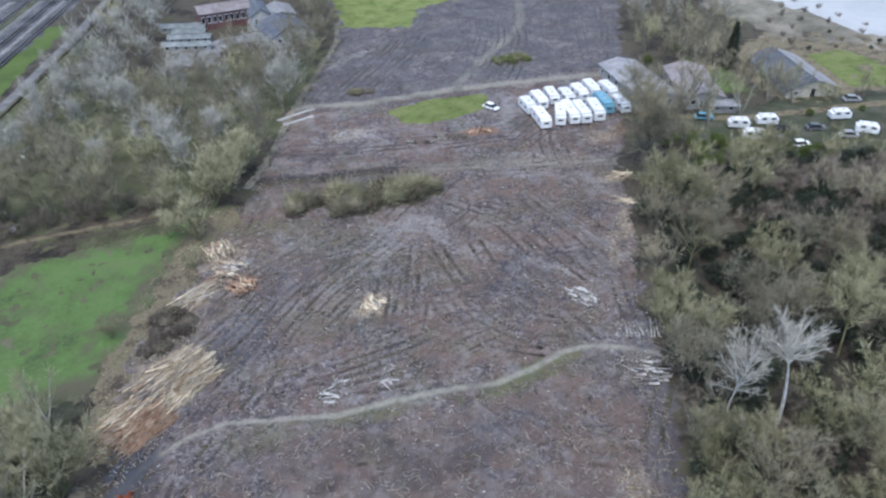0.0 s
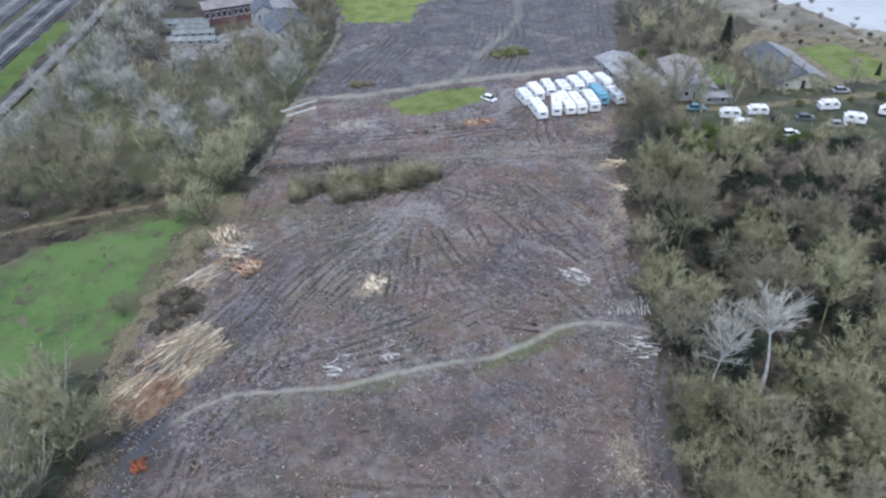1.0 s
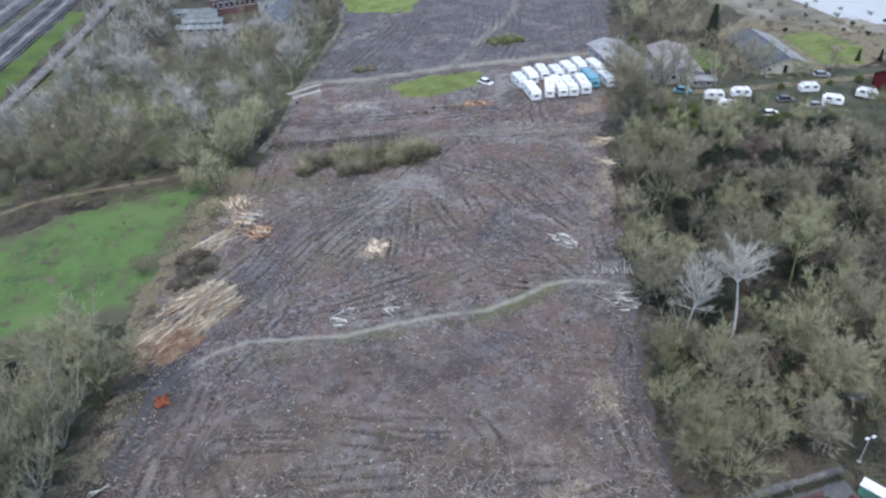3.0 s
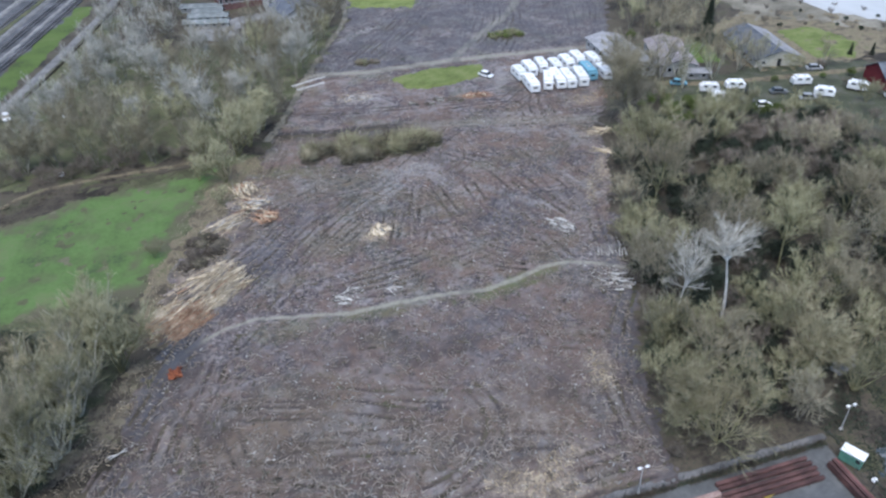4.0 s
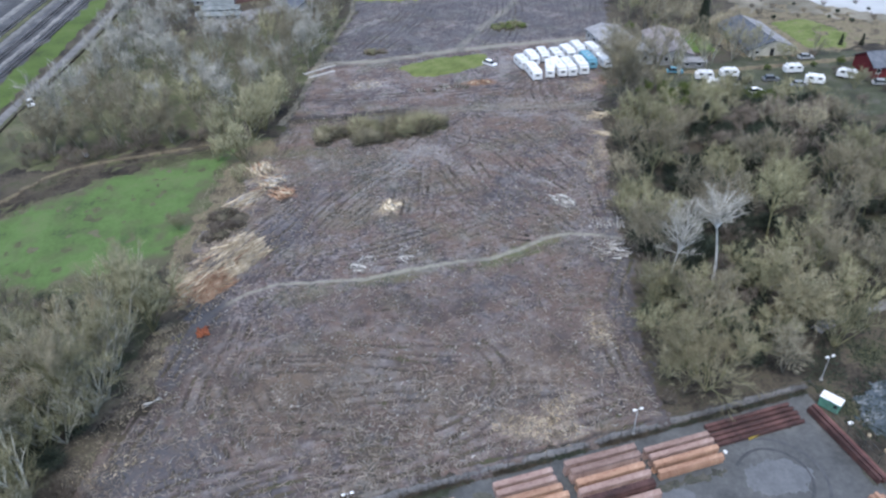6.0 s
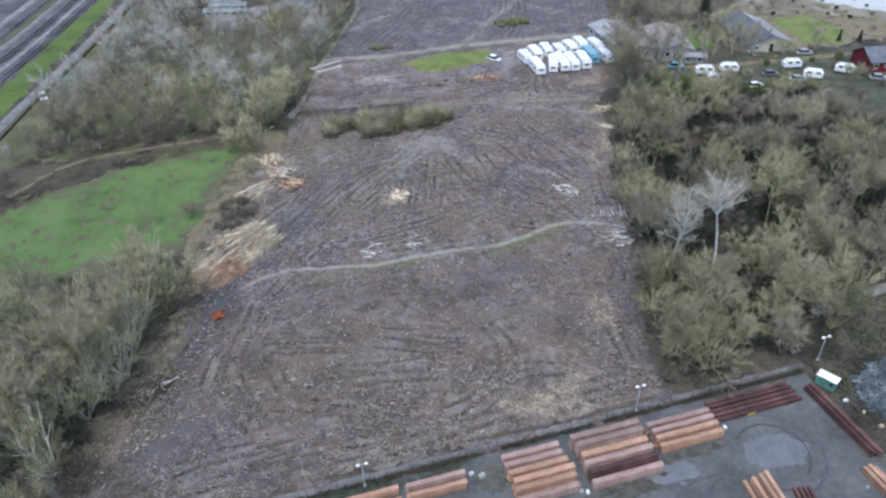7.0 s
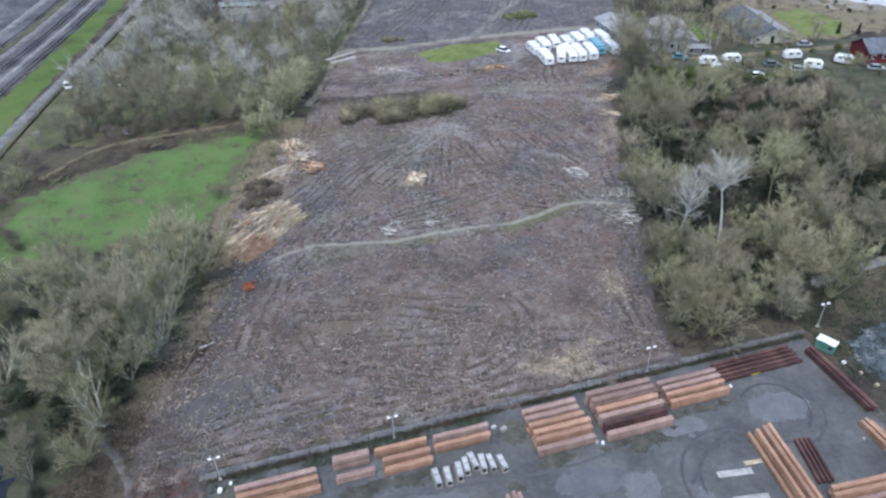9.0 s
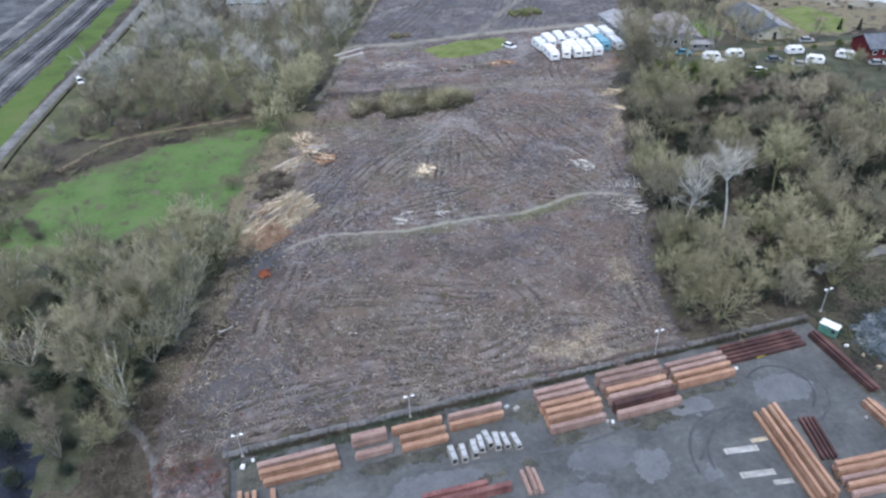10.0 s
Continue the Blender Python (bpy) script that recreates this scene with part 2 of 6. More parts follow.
# wheel tracks of the clearing machines: a line, how many runs follow it, how far they stray and how deep they are
RUNS = [
    ([(-20.4, 67.7), (-10.4, 81.1), (2.3, 94.7), (20.3, 105.2)], 15, 7.0, .8), ([(-9.2, 72.7), (1, 86.2), (11.3, 95.9), (21.6, 103.3)], 12, 4.5, .9),
    ([(-12.5, 92.6), (-.8, 104.5), (13.7, 108)], 6, 4.0, .5), ([(15.6, 70.8), (19.6, 85.7), (23.7, 102.1)], 5, 2.2, 1.3), ([(11.7, 73.7), (16.4, 86.8), (20.9, 100.6)], 4, 2.2, 1.0),
    ([(26.4, 101.1), (24.8, 84), (29.3, 74.8), (38, 70.1)], 7, 3.0, .8), ([(31.5, 101.9), (33.7, 87.2), (38.6, 79.4), (45.4, 77)], 9, 5.0, .8),
    ([(33, 112), (39.7, 104.2), (43.2, 90.7), (46.2, 78.8), (48, 68.6)], 9, 4.5, .9), ([(50, 112), (54, 98), (55, 84), (52, 72)], 6, 3.5, .7),
    ([(-4.7, 72.7), (7.4, 71.9), (18.5, 73.2), (29.9, 76.5)], 5, 2.5, .8),
    ([(-14.9, 53.6), (-1.2, 49.8), (13.6, 44.4)], 8, 5.5, .9), ([(-14.4, 38.7), (-5.7, 35.3), (4.9, 33.1)], 4, 1.2, 1.6), ([(-24, 45), (-8, 42), (12, 36), (26, 33)], 7, 5.0, .8),
    ([(13.9, 52), (19.1, 43.8), (18.8, 38.4), (14.8, 33.8), (8.1, 30.4), (-4.3, 28.2)], 3, .7, 1.3), ([(-35.4, 30.2), (-24.1, 32.4), (-11.3, 32.8), (1.5, 30.5)], 7, 2.6, 1.3),
    ([(-36, 27.2), (-16, 27.6), (6, 27.2), (34, 27)], 5, .9, .9), ([(-19.9, 67.6), (-24, 61.2), (-26.9, 54.2), (-29.1, 47.8), (-33, 40)], 8, 1.6, 1.5),
    ([(-16.8, 62.6), (-21.3, 52.4), (-22.4, 44.8), (-20, 36)], 8, 2.6, 1.4), ([(-12, 60), (-16, 50), (-15, 42)], 4, 3, .6), ([(49.5, 61.2), (42.2, 51.4), (37.2, 40.2), (36, 29)], 6, 1.4, 1.0),
    ([(-2, 60), (12, 58), (26, 54), (38, 50)], 5, 4.0, .5), ([(24, 62), (30, 52), (29, 42), (33, 32)], 4, 3.0, .35), ([(.2, 133.7), (26.5, 130.9), (52.7, 124.9), (77.6, 121.3)], 6, 3.0, .9),
    ([(8, 146), (30, 141), (56, 139), (78, 134)], 6, 5.0, .6), ([(60, 118), (62, 130), (70, 146), (84, 156)], 5, 4.0, .8), ([(24, 110), (34, 122), (52, 134), (66, 146)], 5, 5.0, .6),
    ([(20, 172), (42, 200), (58, 230)], 8, 8.0, .6), ([(60, 172), (74, 196), (84, 222)], 8, 7.0, .5), ([(92, 172), (104, 200), (118, 236)], 8, 8.0, .5),
]


def make_ruts():
    """Wheel ruts over the cleared field, stamped on a fine raster."""
    r = np.random.RandomState(5)
    step, x0, y0 = 0.25, -45, 20
    h = np.zeros((1020, 860))
    runs = [(smooth_line(line, .15), spread, deep) for line, n, spread, deep in RUNS for _ in range(n)]
    for _ in range(40):
        x, y, a, bend = r.uniform(-20, 50), r.uniform(30, 125), r.uniform(0, 6.3), r.normal(0, .04)
        th = a + bend * np.arange(0, r.uniform(10, 26), .15)
        runs.append((np.stack([x + np.cumsum(np.cos(th)) * .15, y + np.cumsum(np.sin(th)) * .15], 1), .1, .35))
    for pts, spread, strength in runs:
        n = len(pts)
        a, b = sorted(r.uniform(-.25, 1.25, 2))
        if b - a < .45:
            a, b = a - .3, b + .3
        pts = pts[max(0, int(a * n)):max(20, int(b * n))]
        s = np.arange(len(pts)) * .15
        t = np.gradient(pts, axis=0)
        t /= np.hypot(t[:, 0], t[:, 1])[:, None]
        nrm = np.stack([-t[:, 1], t[:, 0]], 1)
        pts = pts + nrm * (r.normal(0, spread * .6) + .35 * np.sin(s * r.uniform(.1, .3) + r.uniform(0, 6)) + r.normal(0, .04) * s)[:, None]
        w, fat = r.uniform(.85, 1.15), r.uniform(.5, .8)
        deep = 1.5 * strength * r.uniform(.5, 1) * np.clip(.7 + .5 * np.sin(s * r.uniform(.12, .4) + r.uniform(0, 6)), .12, 1)
        for side in (-w, w):
            for o, z in ((0, -1), (.25, -.9), (-.25, -.9), (.55, .6), (-.55, .6), (.8, .35), (-.8, .35)):
                q = pts + nrm * (side + o * fat)
                i, j = ((q[:, 0] - x0) / step).astype(int), ((q[:, 1] - y0) / step).astype(int)
                ok = (i >= 0) & (i < 860) & (j >= 0) & (j < 1020)
                h[j[ok], i[ok]] = .45 * h[j[ok], i[ok]] + z * deep[ok]
    soft = sum(np.roll(np.roll(h, a, 0), b, 1) * (.25 if a == b == 0 else .125 if a * b == 0 else .0625) for a in (-1, 0, 1) for b in (-1, 0, 1))
    return soft, step, x0, y0


RUTS = make_ruts()


def rut(px, py):
    h, step, x0, y0 = RUTS
    i = np.clip((px - x0) / step, 0, 858.99)
    j = np.clip((py - y0) / step, 0, 1018.99)
    a, b = i.astype(int), j.astype(int)
    u, v = i - a, j - b
    calm = np.clip((along(px, py, WIND) - .7) / .8, 0, 1) * np.clip((along(px, py, TRACK) - 1) / 1, 0, 1)
    return calm * ((h[b, a] * (1 - u) + h[b, a + 1] * u) * (1 - v) + (h[b + 1, a] * (1 - u) + h[b + 1, a + 1] * u) * v)


TAN = [(-19.5, 78, 9, 4.2, 62, 1), (13.6, 88.2, 3, 1.8, 40, 1), (35.3, 43.3, 1.6, 3.6, -15, 1), (19, 28.8, 5, 1.8, -20, 1.4), (23, 31, 3, 1.3, 20, 1.2), (-8.5, 109, 4, 3, 40, .9), (-13.2, 99, 5, 2.2, 40, .9),
       (-34, 38.5, 3.4, 1.5, 20, .8), (-32, 49, 3, 1.6, 30, .8), (-29, 57, 2.5, 1.2, 40, .7), (62, 96, 1.2, 5, -25, .7), (57, 90, 1, 5, -25, .7), (70, 112, 3, 1.4, 0, .8), (66, 104, 2, 1, 0, .8), (21, 149.5, 4, 2.5, -10, .45), (75, 130, 4, 2.5, 20, .6), (-15, 92, 4, 2, 60, .6)]
ORANGE = [(-21.8, 73.5, 4.5, 2, 50, 1), (-6, 99.3, 1.8, 1.6, 0, 1), (50, 141, 3.2, 1.4, -5, .9), (-10, 103.5, 2, 1.2, 20, .6), (82, 131, 3, 3, 0, .5), (-4.6, 101, 1.2, 1, 0, .7), (-16, 97, 3, 1.5, 30, .5)]
# the first seven rows put the shine of wet mud into the colour
PALE = [(28, 106, 9, 2.0, -60, .35), (20, 104, 9, 1.6, 60, .3), (25, 109, 6, 3, 0, .35), (64, 112, 7, 2, -70, .3), (56, 92, 10, 1.2, -68, .3), (43, 90, 9, 1.0, -50, .3), (10, 96, 9, 1.0, 50, .25), (45.5, 79.5, 2.6, 1.2, -55, .45), (50.5, 69.8, 2.2, 1.6, 0, .3), (47.5, 63, 3.2, 1.4, -40, .3), (4.6, 71.4, 2.2, 1.2, 15, .3), (12, 72.2, 2.8, .8, 8, .25), (-6.5, 106, 2.2, 1.2, 30, .8), (60, 150, 7, 2, 60, .3), (60, 126, 6, 2, -20, .35), (52, 120, 6, 2, -20, .3), (22, 149, 4, 2, -10, .5), (34, 200, 6, 1.2, 30, .4), (28, 195, 5, 1, 40, .4)]
ASH = [(-23, 66.5, 5.5, 2.8, 60, 1), (-26, 57, 6, 1.6, 72, .7), (-10, 84, 17, 3.4, 50, .5), (1, 99, 8, 4, 40, .5), (39.2, 33, 8, 2.0, 70, .6), (43.6, 52, 12, 2.4, 66, .6), (52, 71, 9, 2, 66, .6), (37, 84, 8, 5, 50, .35), (20, 58, 12, 3, 10, .3), (-5, 62, 10, 2, 8, .35), (26, 46, 12, 3, -10, .25), (-30, 36, 9, 6, 30, .85), (-20, 29, 12, 3, 0, .4), (-35, 29, 5, 4, 0, .9)]
GREEN = [(31, 66, 8, 1.6, 12, .8), (8, 66, 9, 1.4, 0, .5), (-6, 66, 5, 2, 0, .4), (0, 116, 9, 2.2, -10, .5), (12, 108, 10, 3, 10, .25), (62, 84, 1.4, 7, -20, .3), (-8, 45, 14, 8, 0, .18), (15, 38, 18, 6, 0, .12)]


def soil_material():
    m = material("cleared_soil", [(.042, .036, .038), (.07, .06, .063), (.098, .085, .086), (.18, .157, .15)], 0.2, fine=8, span=.5, bump=.6, bump_far=.2, detail=7)
    n, k = m.node_tree.nodes, m.node_tree.links
    b = n["Principled BSDF"]
    link = b.inputs["Base Color"].links[0]
    col = link.from_socket
    co = n.new("ShaderNodeTexCoord")
    fine = n.new("ShaderNodeTexNoise")
    fine.inputs["Scale"].default_value, fine.inputs["Detail"].default_value, fine.inputs["Roughness"].default_value = 1.6, 5, .7
    k.new(co.outputs["Object"], fine.inputs["Vector"])
    for size, lo, hi, amount, c in ((2.6, .55, .65, .9, (.31, .265, .25)), (1.1, .54, .63, .75, (.25, .222, .212)), (1.3, .48, .38, .95, (.03, .027, .031)), (.4, .56, .66, .65, (.185, .168, .168)), (.3, .46, .38, .6, (.12, .085, .076)), (.55, .45, .37, .5, (.06, .055, .064))):
        mottle = n.new("ShaderNodeTexNoise")
        mottle.inputs["Scale"].default_value, mottle.inputs["Detail"].default_value, mottle.inputs["Roughness"].default_value = size, 4, .6
        k.new(co.outputs["Object"], mottle.inputs["Vector"])
        cut = n.new("ShaderNodeMapRange")
        for i, q in enumerate((lo, hi, 0, amount)):
            cut.inputs[i + 1].default_value = q
        k.new(mottle.outputs["Fac"], cut.inputs[0])
        mx = n.new("ShaderNodeMix")
        mx.data_type = "RGBA"
        k.new(cut.outputs[0], mx.inputs["Factor"])
        k.new(col, mx.inputs[6])
        mx.inputs[7].default_value = (*c, 1)
        col = mx.outputs[2]
    # chips also carries painted haze and wet shine, wet also darker rut troughs
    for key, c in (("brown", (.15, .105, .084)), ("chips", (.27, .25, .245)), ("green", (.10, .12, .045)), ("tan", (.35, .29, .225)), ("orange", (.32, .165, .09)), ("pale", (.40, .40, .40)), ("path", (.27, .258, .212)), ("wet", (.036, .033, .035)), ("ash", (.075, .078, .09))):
        at = n.new("ShaderNodeAttribute")
        at.attribute_name = key
        f = n.new("ShaderNodeMath")
        f.operation = "MULTIPLY_ADD"
        k.new(fine.outputs["Fac"], f.inputs[0])
        f.inputs[1].default_value, f.inputs[2].default_value = 2.0, -.2
        g = n.new("ShaderNodeMath")
        g.operation, g.use_clamp = "MULTIPLY", True
        k.new(at.outputs["Fac"], g.inputs[0])
        k.new(f.outputs[0], g.inputs[1])
        mx = n.new("ShaderNodeMix")
        mx.data_type = "RGBA"
        k.new(g.outputs[0], mx.inputs["Factor"])
        k.new(col, mx.inputs[6])
        mx.inputs[7].default_value = (*c, 1)
        col = mx.outputs[2]
    k.new(col, b.inputs["Base Color"])
    return m


M["soil"] = soil_material()
ground = mesh_object("ground", [(-3000, -3000, 0), (3000, -3000, 0), (3000, 4000, 0), (-3000, 4000, 0)], [(0, 1, 2, 3)], M["litter"])
tagged(ground, "brown leaf-littered woodland ground stretching to the horizon", "ground", "", "structure")

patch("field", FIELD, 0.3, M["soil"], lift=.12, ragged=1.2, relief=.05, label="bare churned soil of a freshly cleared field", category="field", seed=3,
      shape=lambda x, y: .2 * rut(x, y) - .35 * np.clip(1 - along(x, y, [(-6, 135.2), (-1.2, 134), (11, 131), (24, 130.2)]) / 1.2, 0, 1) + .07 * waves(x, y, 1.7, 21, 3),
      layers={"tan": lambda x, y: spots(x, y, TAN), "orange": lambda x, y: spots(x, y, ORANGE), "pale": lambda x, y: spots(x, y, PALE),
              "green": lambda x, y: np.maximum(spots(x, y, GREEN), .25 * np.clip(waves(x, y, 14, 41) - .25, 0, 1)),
              # painted haze past y 136 and painted wet shine on the rut ridges
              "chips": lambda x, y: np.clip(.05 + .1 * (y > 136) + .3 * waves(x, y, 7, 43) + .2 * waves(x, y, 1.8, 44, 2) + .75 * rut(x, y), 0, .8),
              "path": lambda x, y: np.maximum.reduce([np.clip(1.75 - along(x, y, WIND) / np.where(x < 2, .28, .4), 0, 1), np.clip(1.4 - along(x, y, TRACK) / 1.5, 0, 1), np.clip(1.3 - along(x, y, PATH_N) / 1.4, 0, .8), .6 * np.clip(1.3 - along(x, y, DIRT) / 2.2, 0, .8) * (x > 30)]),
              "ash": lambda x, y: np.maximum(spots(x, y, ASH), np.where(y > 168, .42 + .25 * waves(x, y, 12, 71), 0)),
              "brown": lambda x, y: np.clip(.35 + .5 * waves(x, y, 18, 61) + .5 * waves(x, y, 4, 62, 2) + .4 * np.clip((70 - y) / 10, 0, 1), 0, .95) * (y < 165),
              # wet ground, and rut troughs darkened in the colour so their relief shows
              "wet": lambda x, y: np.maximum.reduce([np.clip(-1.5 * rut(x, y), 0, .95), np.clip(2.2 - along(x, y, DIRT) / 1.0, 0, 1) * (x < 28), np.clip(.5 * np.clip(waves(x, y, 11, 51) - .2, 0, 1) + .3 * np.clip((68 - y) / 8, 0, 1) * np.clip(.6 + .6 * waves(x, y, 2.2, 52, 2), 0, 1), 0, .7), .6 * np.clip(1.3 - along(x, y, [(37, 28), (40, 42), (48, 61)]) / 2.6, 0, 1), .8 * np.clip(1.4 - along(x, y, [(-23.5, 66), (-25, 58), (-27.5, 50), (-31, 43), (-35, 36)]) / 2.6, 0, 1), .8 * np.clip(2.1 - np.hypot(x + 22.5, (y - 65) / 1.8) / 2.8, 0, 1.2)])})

patch("verge", [(-70, 76), (-28, 80), (-22, 92), (-12, 112), (-6, 126), (-14, 127), (-40, 125), (-56, 115), (-74, 95)], 1.0, M["rough_grass"], lift=.035, ragged=1.5, label="rough dull grass round the meadow", category="grass", seed=8)
MEADOW = [(-66, 78), (-48, 80), (-29, 84), (-25, 92), (-22.5, 100), (-16.8, 115), (-13.5, 123), (-24, 122.5), (-36, 121.5), (-48, 117), (-57, 111), (-66, 104), (-72, 92)]
M["meadow"] = material("worn_meadow_grass", [(.05, .075, .03), (.074, .121, .036), (.088, .147, .045), (.11, .142, .058)], 0.1, fine=14, bump=.5, span=.5)
n, k = M["meadow"].node_tree.nodes, M["meadow"].node_tree.links
worn, mx, nb = n.new("ShaderNodeAttribute"), n.new("ShaderNodeMix"), n["Principled BSDF"].inputs["Base Color"]
worn.attribute_name, mx.data_type = "worn", "RGBA"
k.new(nb.links[0].from_socket, mx.inputs[6])
mx.inputs[7].default_value = (.095, .088, .055, 1)
k.new(worn.outputs["Fac"], mx.inputs["Factor"])
k.new(mx.outputs[2], nb)
patch("meadow", MEADOW, 0.6, M["meadow"], lift=.07, ragged=2.2, label="bright green grass meadow beside the cleared field", category="meadow", seed=9,
      layers={"worn": lambda x, y: np.clip(.75 - inside(x, y, MEADOW) / 4.5 + .7 * waves(x, y, 9, 91), 0, .9) + .35 * np.clip(waves(x, y, 6, 92) - .1, 0, 1)})
patch("lawn", [(32, 158.5), (35.1, 150.3), (46, 149.5), (56.1, 153.3), (58.7, 160.7), (44, 162.3)], 0.5, M["grass_light"], lift=.3, ragged=.4, label="patch of bright grass left standing by the track", category="lawn", seed=11)
patch("lawn", [(34, 226), (52.7, 218), (59, 227.7), (61.4, 236.6), (78, 241), (90, 262), (36, 262)], 1.0, M["grass_light"], lift=.3, ragged=1.2, label="bright green grass at the far end of the field", category="lawn", seed=12)
patch("lawn", [(151, 157), (163, 156), (166, 141), (156, 131), (146, 134)], 0.7, M["grass_light"], lift=.07, ragged=.5, label="mown green lawn behind the slate-roofed house", category="lawn", seed=13)
patch("lawn", [(116, 155), (126, 157), (121, 141), (110, 142)], 0.7, M["grass"], lift=.07, ragged=.5, label="small green lawn between the sheds", category="lawn", seed=14)
patch("verge", [(95, 100), (140, 90), (165, 120), (150, 132), (100, 134), (90, 118)], 1.0, M["park_grass"], lift=.05, ragged=1.5, label="rough grass of the parking ground under the caravans", category="grass", seed=15)
patch("verge", [(-86, 110), (-78, 110), (-72, 150), (-50, 260), (-58, 262), (-74, 180), (-84, 140)], 1.0, M["grass"], lift=.05, ragged=.6, label="green verge between road and railway", category="grass", seed=16)
patch("river_bank", [(150, 172), (172, 150), (190, 130), (330, 130), (330, 320), (150, 320)], 3.0, M["reed"], lift=.05, ragged=3, label="pale reed flats along the river", category="reeds", seed=17)
patch("water", [(176, 206), (178, 165), (190, 147), (330, 150), (330, 340), (172, 340)], 3.0, M["water"], lift=.25, ragged=1.0, relief=0, label="calm grey river", category="river", seed=18)

patch("woodland_floor", [(-72, 24), (-47, 24), (-44, 36), (-40, 45), (-35, 52), (-32, 60), (-28, 66), (-29, 80), (-44, 80), (-66, 77), (-80, 62)], 1.2, M["park_grass"], lift=.06, ragged=2.0, relief=.05, label="mossy olive ground under the trees by the yard", category="ground", seed=33)
# road and railway
ribbon("road", [(-80, 100), (-75.3, 126), (-68.7, 156), (-57, 203), (-48, 244), (-40, 290)], 2.5, M["gravel"], .1, "grey asphalt lane beside the railway", "road", rag=.12)
patch("railway_bed", [(-110, 110), (-86, 118), (-80, 160), (-69, 205), (-56, 262), (-48, 300), (-110, 320)], 1.5, M["ballast"], lift=.15, ragged=.8, label="grey ballast of the railway yard", category="railway bed", seed=19)
patch("bank", [(-30, 70), (-27, 84), (-24, 93), (-21.5, 101), (-16, 115), (-12.5, 123), (-6, 126), (-4, 120), (-10, 112), (-14, 101), (-20, 92), (-24, 76), (-24, 68)], .7, M["dead_grass"], lift=.1, ragged=1.0, relief=.06, label="dry tan grass bank between meadow and field", category="grass", seed=23)
patch("bank", [(-31, 45.5), (-29, 51), (-27.4, 60), (-28, 64.5), (-31, 62.5), (-35.5, 58), (-36.4, 51), (-36, 46)], .7, M["straw_ground"], lift=.13, ragged=2.6, relief=.08, label="dry straw-coloured ground along the wood's edge", category="grass", seed=24)
ribbon("bank", [(-3, 132), (-.5, 137), (5.6, 151.8), (8.8, 162.2), (19, 187), (30, 213.5), (32.8, 232)], 1.3, M["reed"], .16, "pale dry grass edge of the far field", "grass", rag=.5)
patch("woodland_floor", [(-68, 128), (-16, 130), (-3, 136), (5, 152), (8, 163), (19, 188), (30, 214), (10, 206), (-26, 204), (-44, 222), (-56, 190)], 1.6, M["rough_grass"], lift=.05, ragged=3.0, relief=.05, label="dull mossy ground of the far wood", category="ground", seed=26)
patch("verge", [(-72, 112), (-66, 128), (-57, 160), (-48, 200), (-38, 244), (-46, 244), (-56, 203), (-67.5, 156), (-74, 126)], 1.0, M["rough_grass"], lift=.06, ragged=1.2, label="rough grass beside the lane", category="grass", seed=27)
patch("verge", [(118, 160), (126, 130), (150, 128), (175, 132), (186, 140), (178, 170), (150, 176)], 1.4, M["dead_grass"], lift=.04, ragged=2.0, label="rough grass round the slate-roofed house", category="grass", seed=28)

# ---- trees ----
def unit(v):
    return v / np.maximum(1e-9, np.linalg.norm(v, axis=-1, keepdims=True))


def tubes(p0, p1, r0, r1, tip=False):
    """Three-sided tapered tubes between arrays of points."""
    d = unit(p1 - p0)
    ref = np.where(np.abs(d[:, 2:3]) > .9, np.array([[1., 0, 0]]), np.array([[0, 0, 1.]]))
    a = unit(np.cross(d, ref))
    b = np.cross(d, a)
    n = len(p0)
    ring = [a * np.cos(t) + b * np.sin(t) for t in (0, 2.094, 4.189)]
    lo = np.stack([p0 + q * r0[:, None] for q in ring], 1)
    if tip:
        v = np.concatenate([lo, p1[:, None]], 1).reshape(-1, 3)
        o = np.arange(n)[:, None] * 4
        f = np.concatenate([o + [0, 1, 3], o + [1, 2, 3], o + [2, 0, 3]], 0)
        return v, f
    hi = np.stack([p1 + q * r1[:, None] for q in ring], 1)
    v = np.concatenate([lo, hi], 1).reshape(-1, 3)
    o = np.arange(n)[:, None] * 6
    f = np.concatenate([o + q for q in ([0, 1, 4], [0, 4, 3], [1, 2, 5], [1, 5, 4], [2, 0, 3], [2, 3, 5])], 0)
    return v, f


def tri_mesh(name, pieces, mat):
    vs, fs, base = [], [], 0
    for v, f in pieces:
        vs.append(v)
        fs.append(f + base)
        base += len(v)
    v, f = np.concatenate(vs), np.concatenate(fs).astype(np.int32)
    me = bpy.data.meshes.new(name)
    me.vertices.add(len(v))
    me.vertices.foreach_set("co", v.astype(np.float32).ravel())
    me.loops.add(f.size)
    me.loops.foreach_set("vertex_index", f.ravel())
    me.polygons.add(len(f))
    me.polygons.foreach_set("loop_start", np.arange(0, f.size, 3, dtype=np.int32))
    me.update()
    me.materials.append(mat)
    return me


def limbs(r, p, d, length, rad, lift, bend, n=3):
    """Curved branches: lists of points, ways and radii along each."""
    pts, ways, rads = [p], [d], [rad]
    for i in range(n):
        d = unit(d + r.normal(0, bend, d.shape) + np.array([0, 0, lift]))
        p = p + d * (length / n)[:, None]
        pts.append(p)
        ways.append(d)
        rads.append(rad * (1 - .82 * (i + 1) / n))
    return np.array(pts), np.array(ways), np.array(rads)


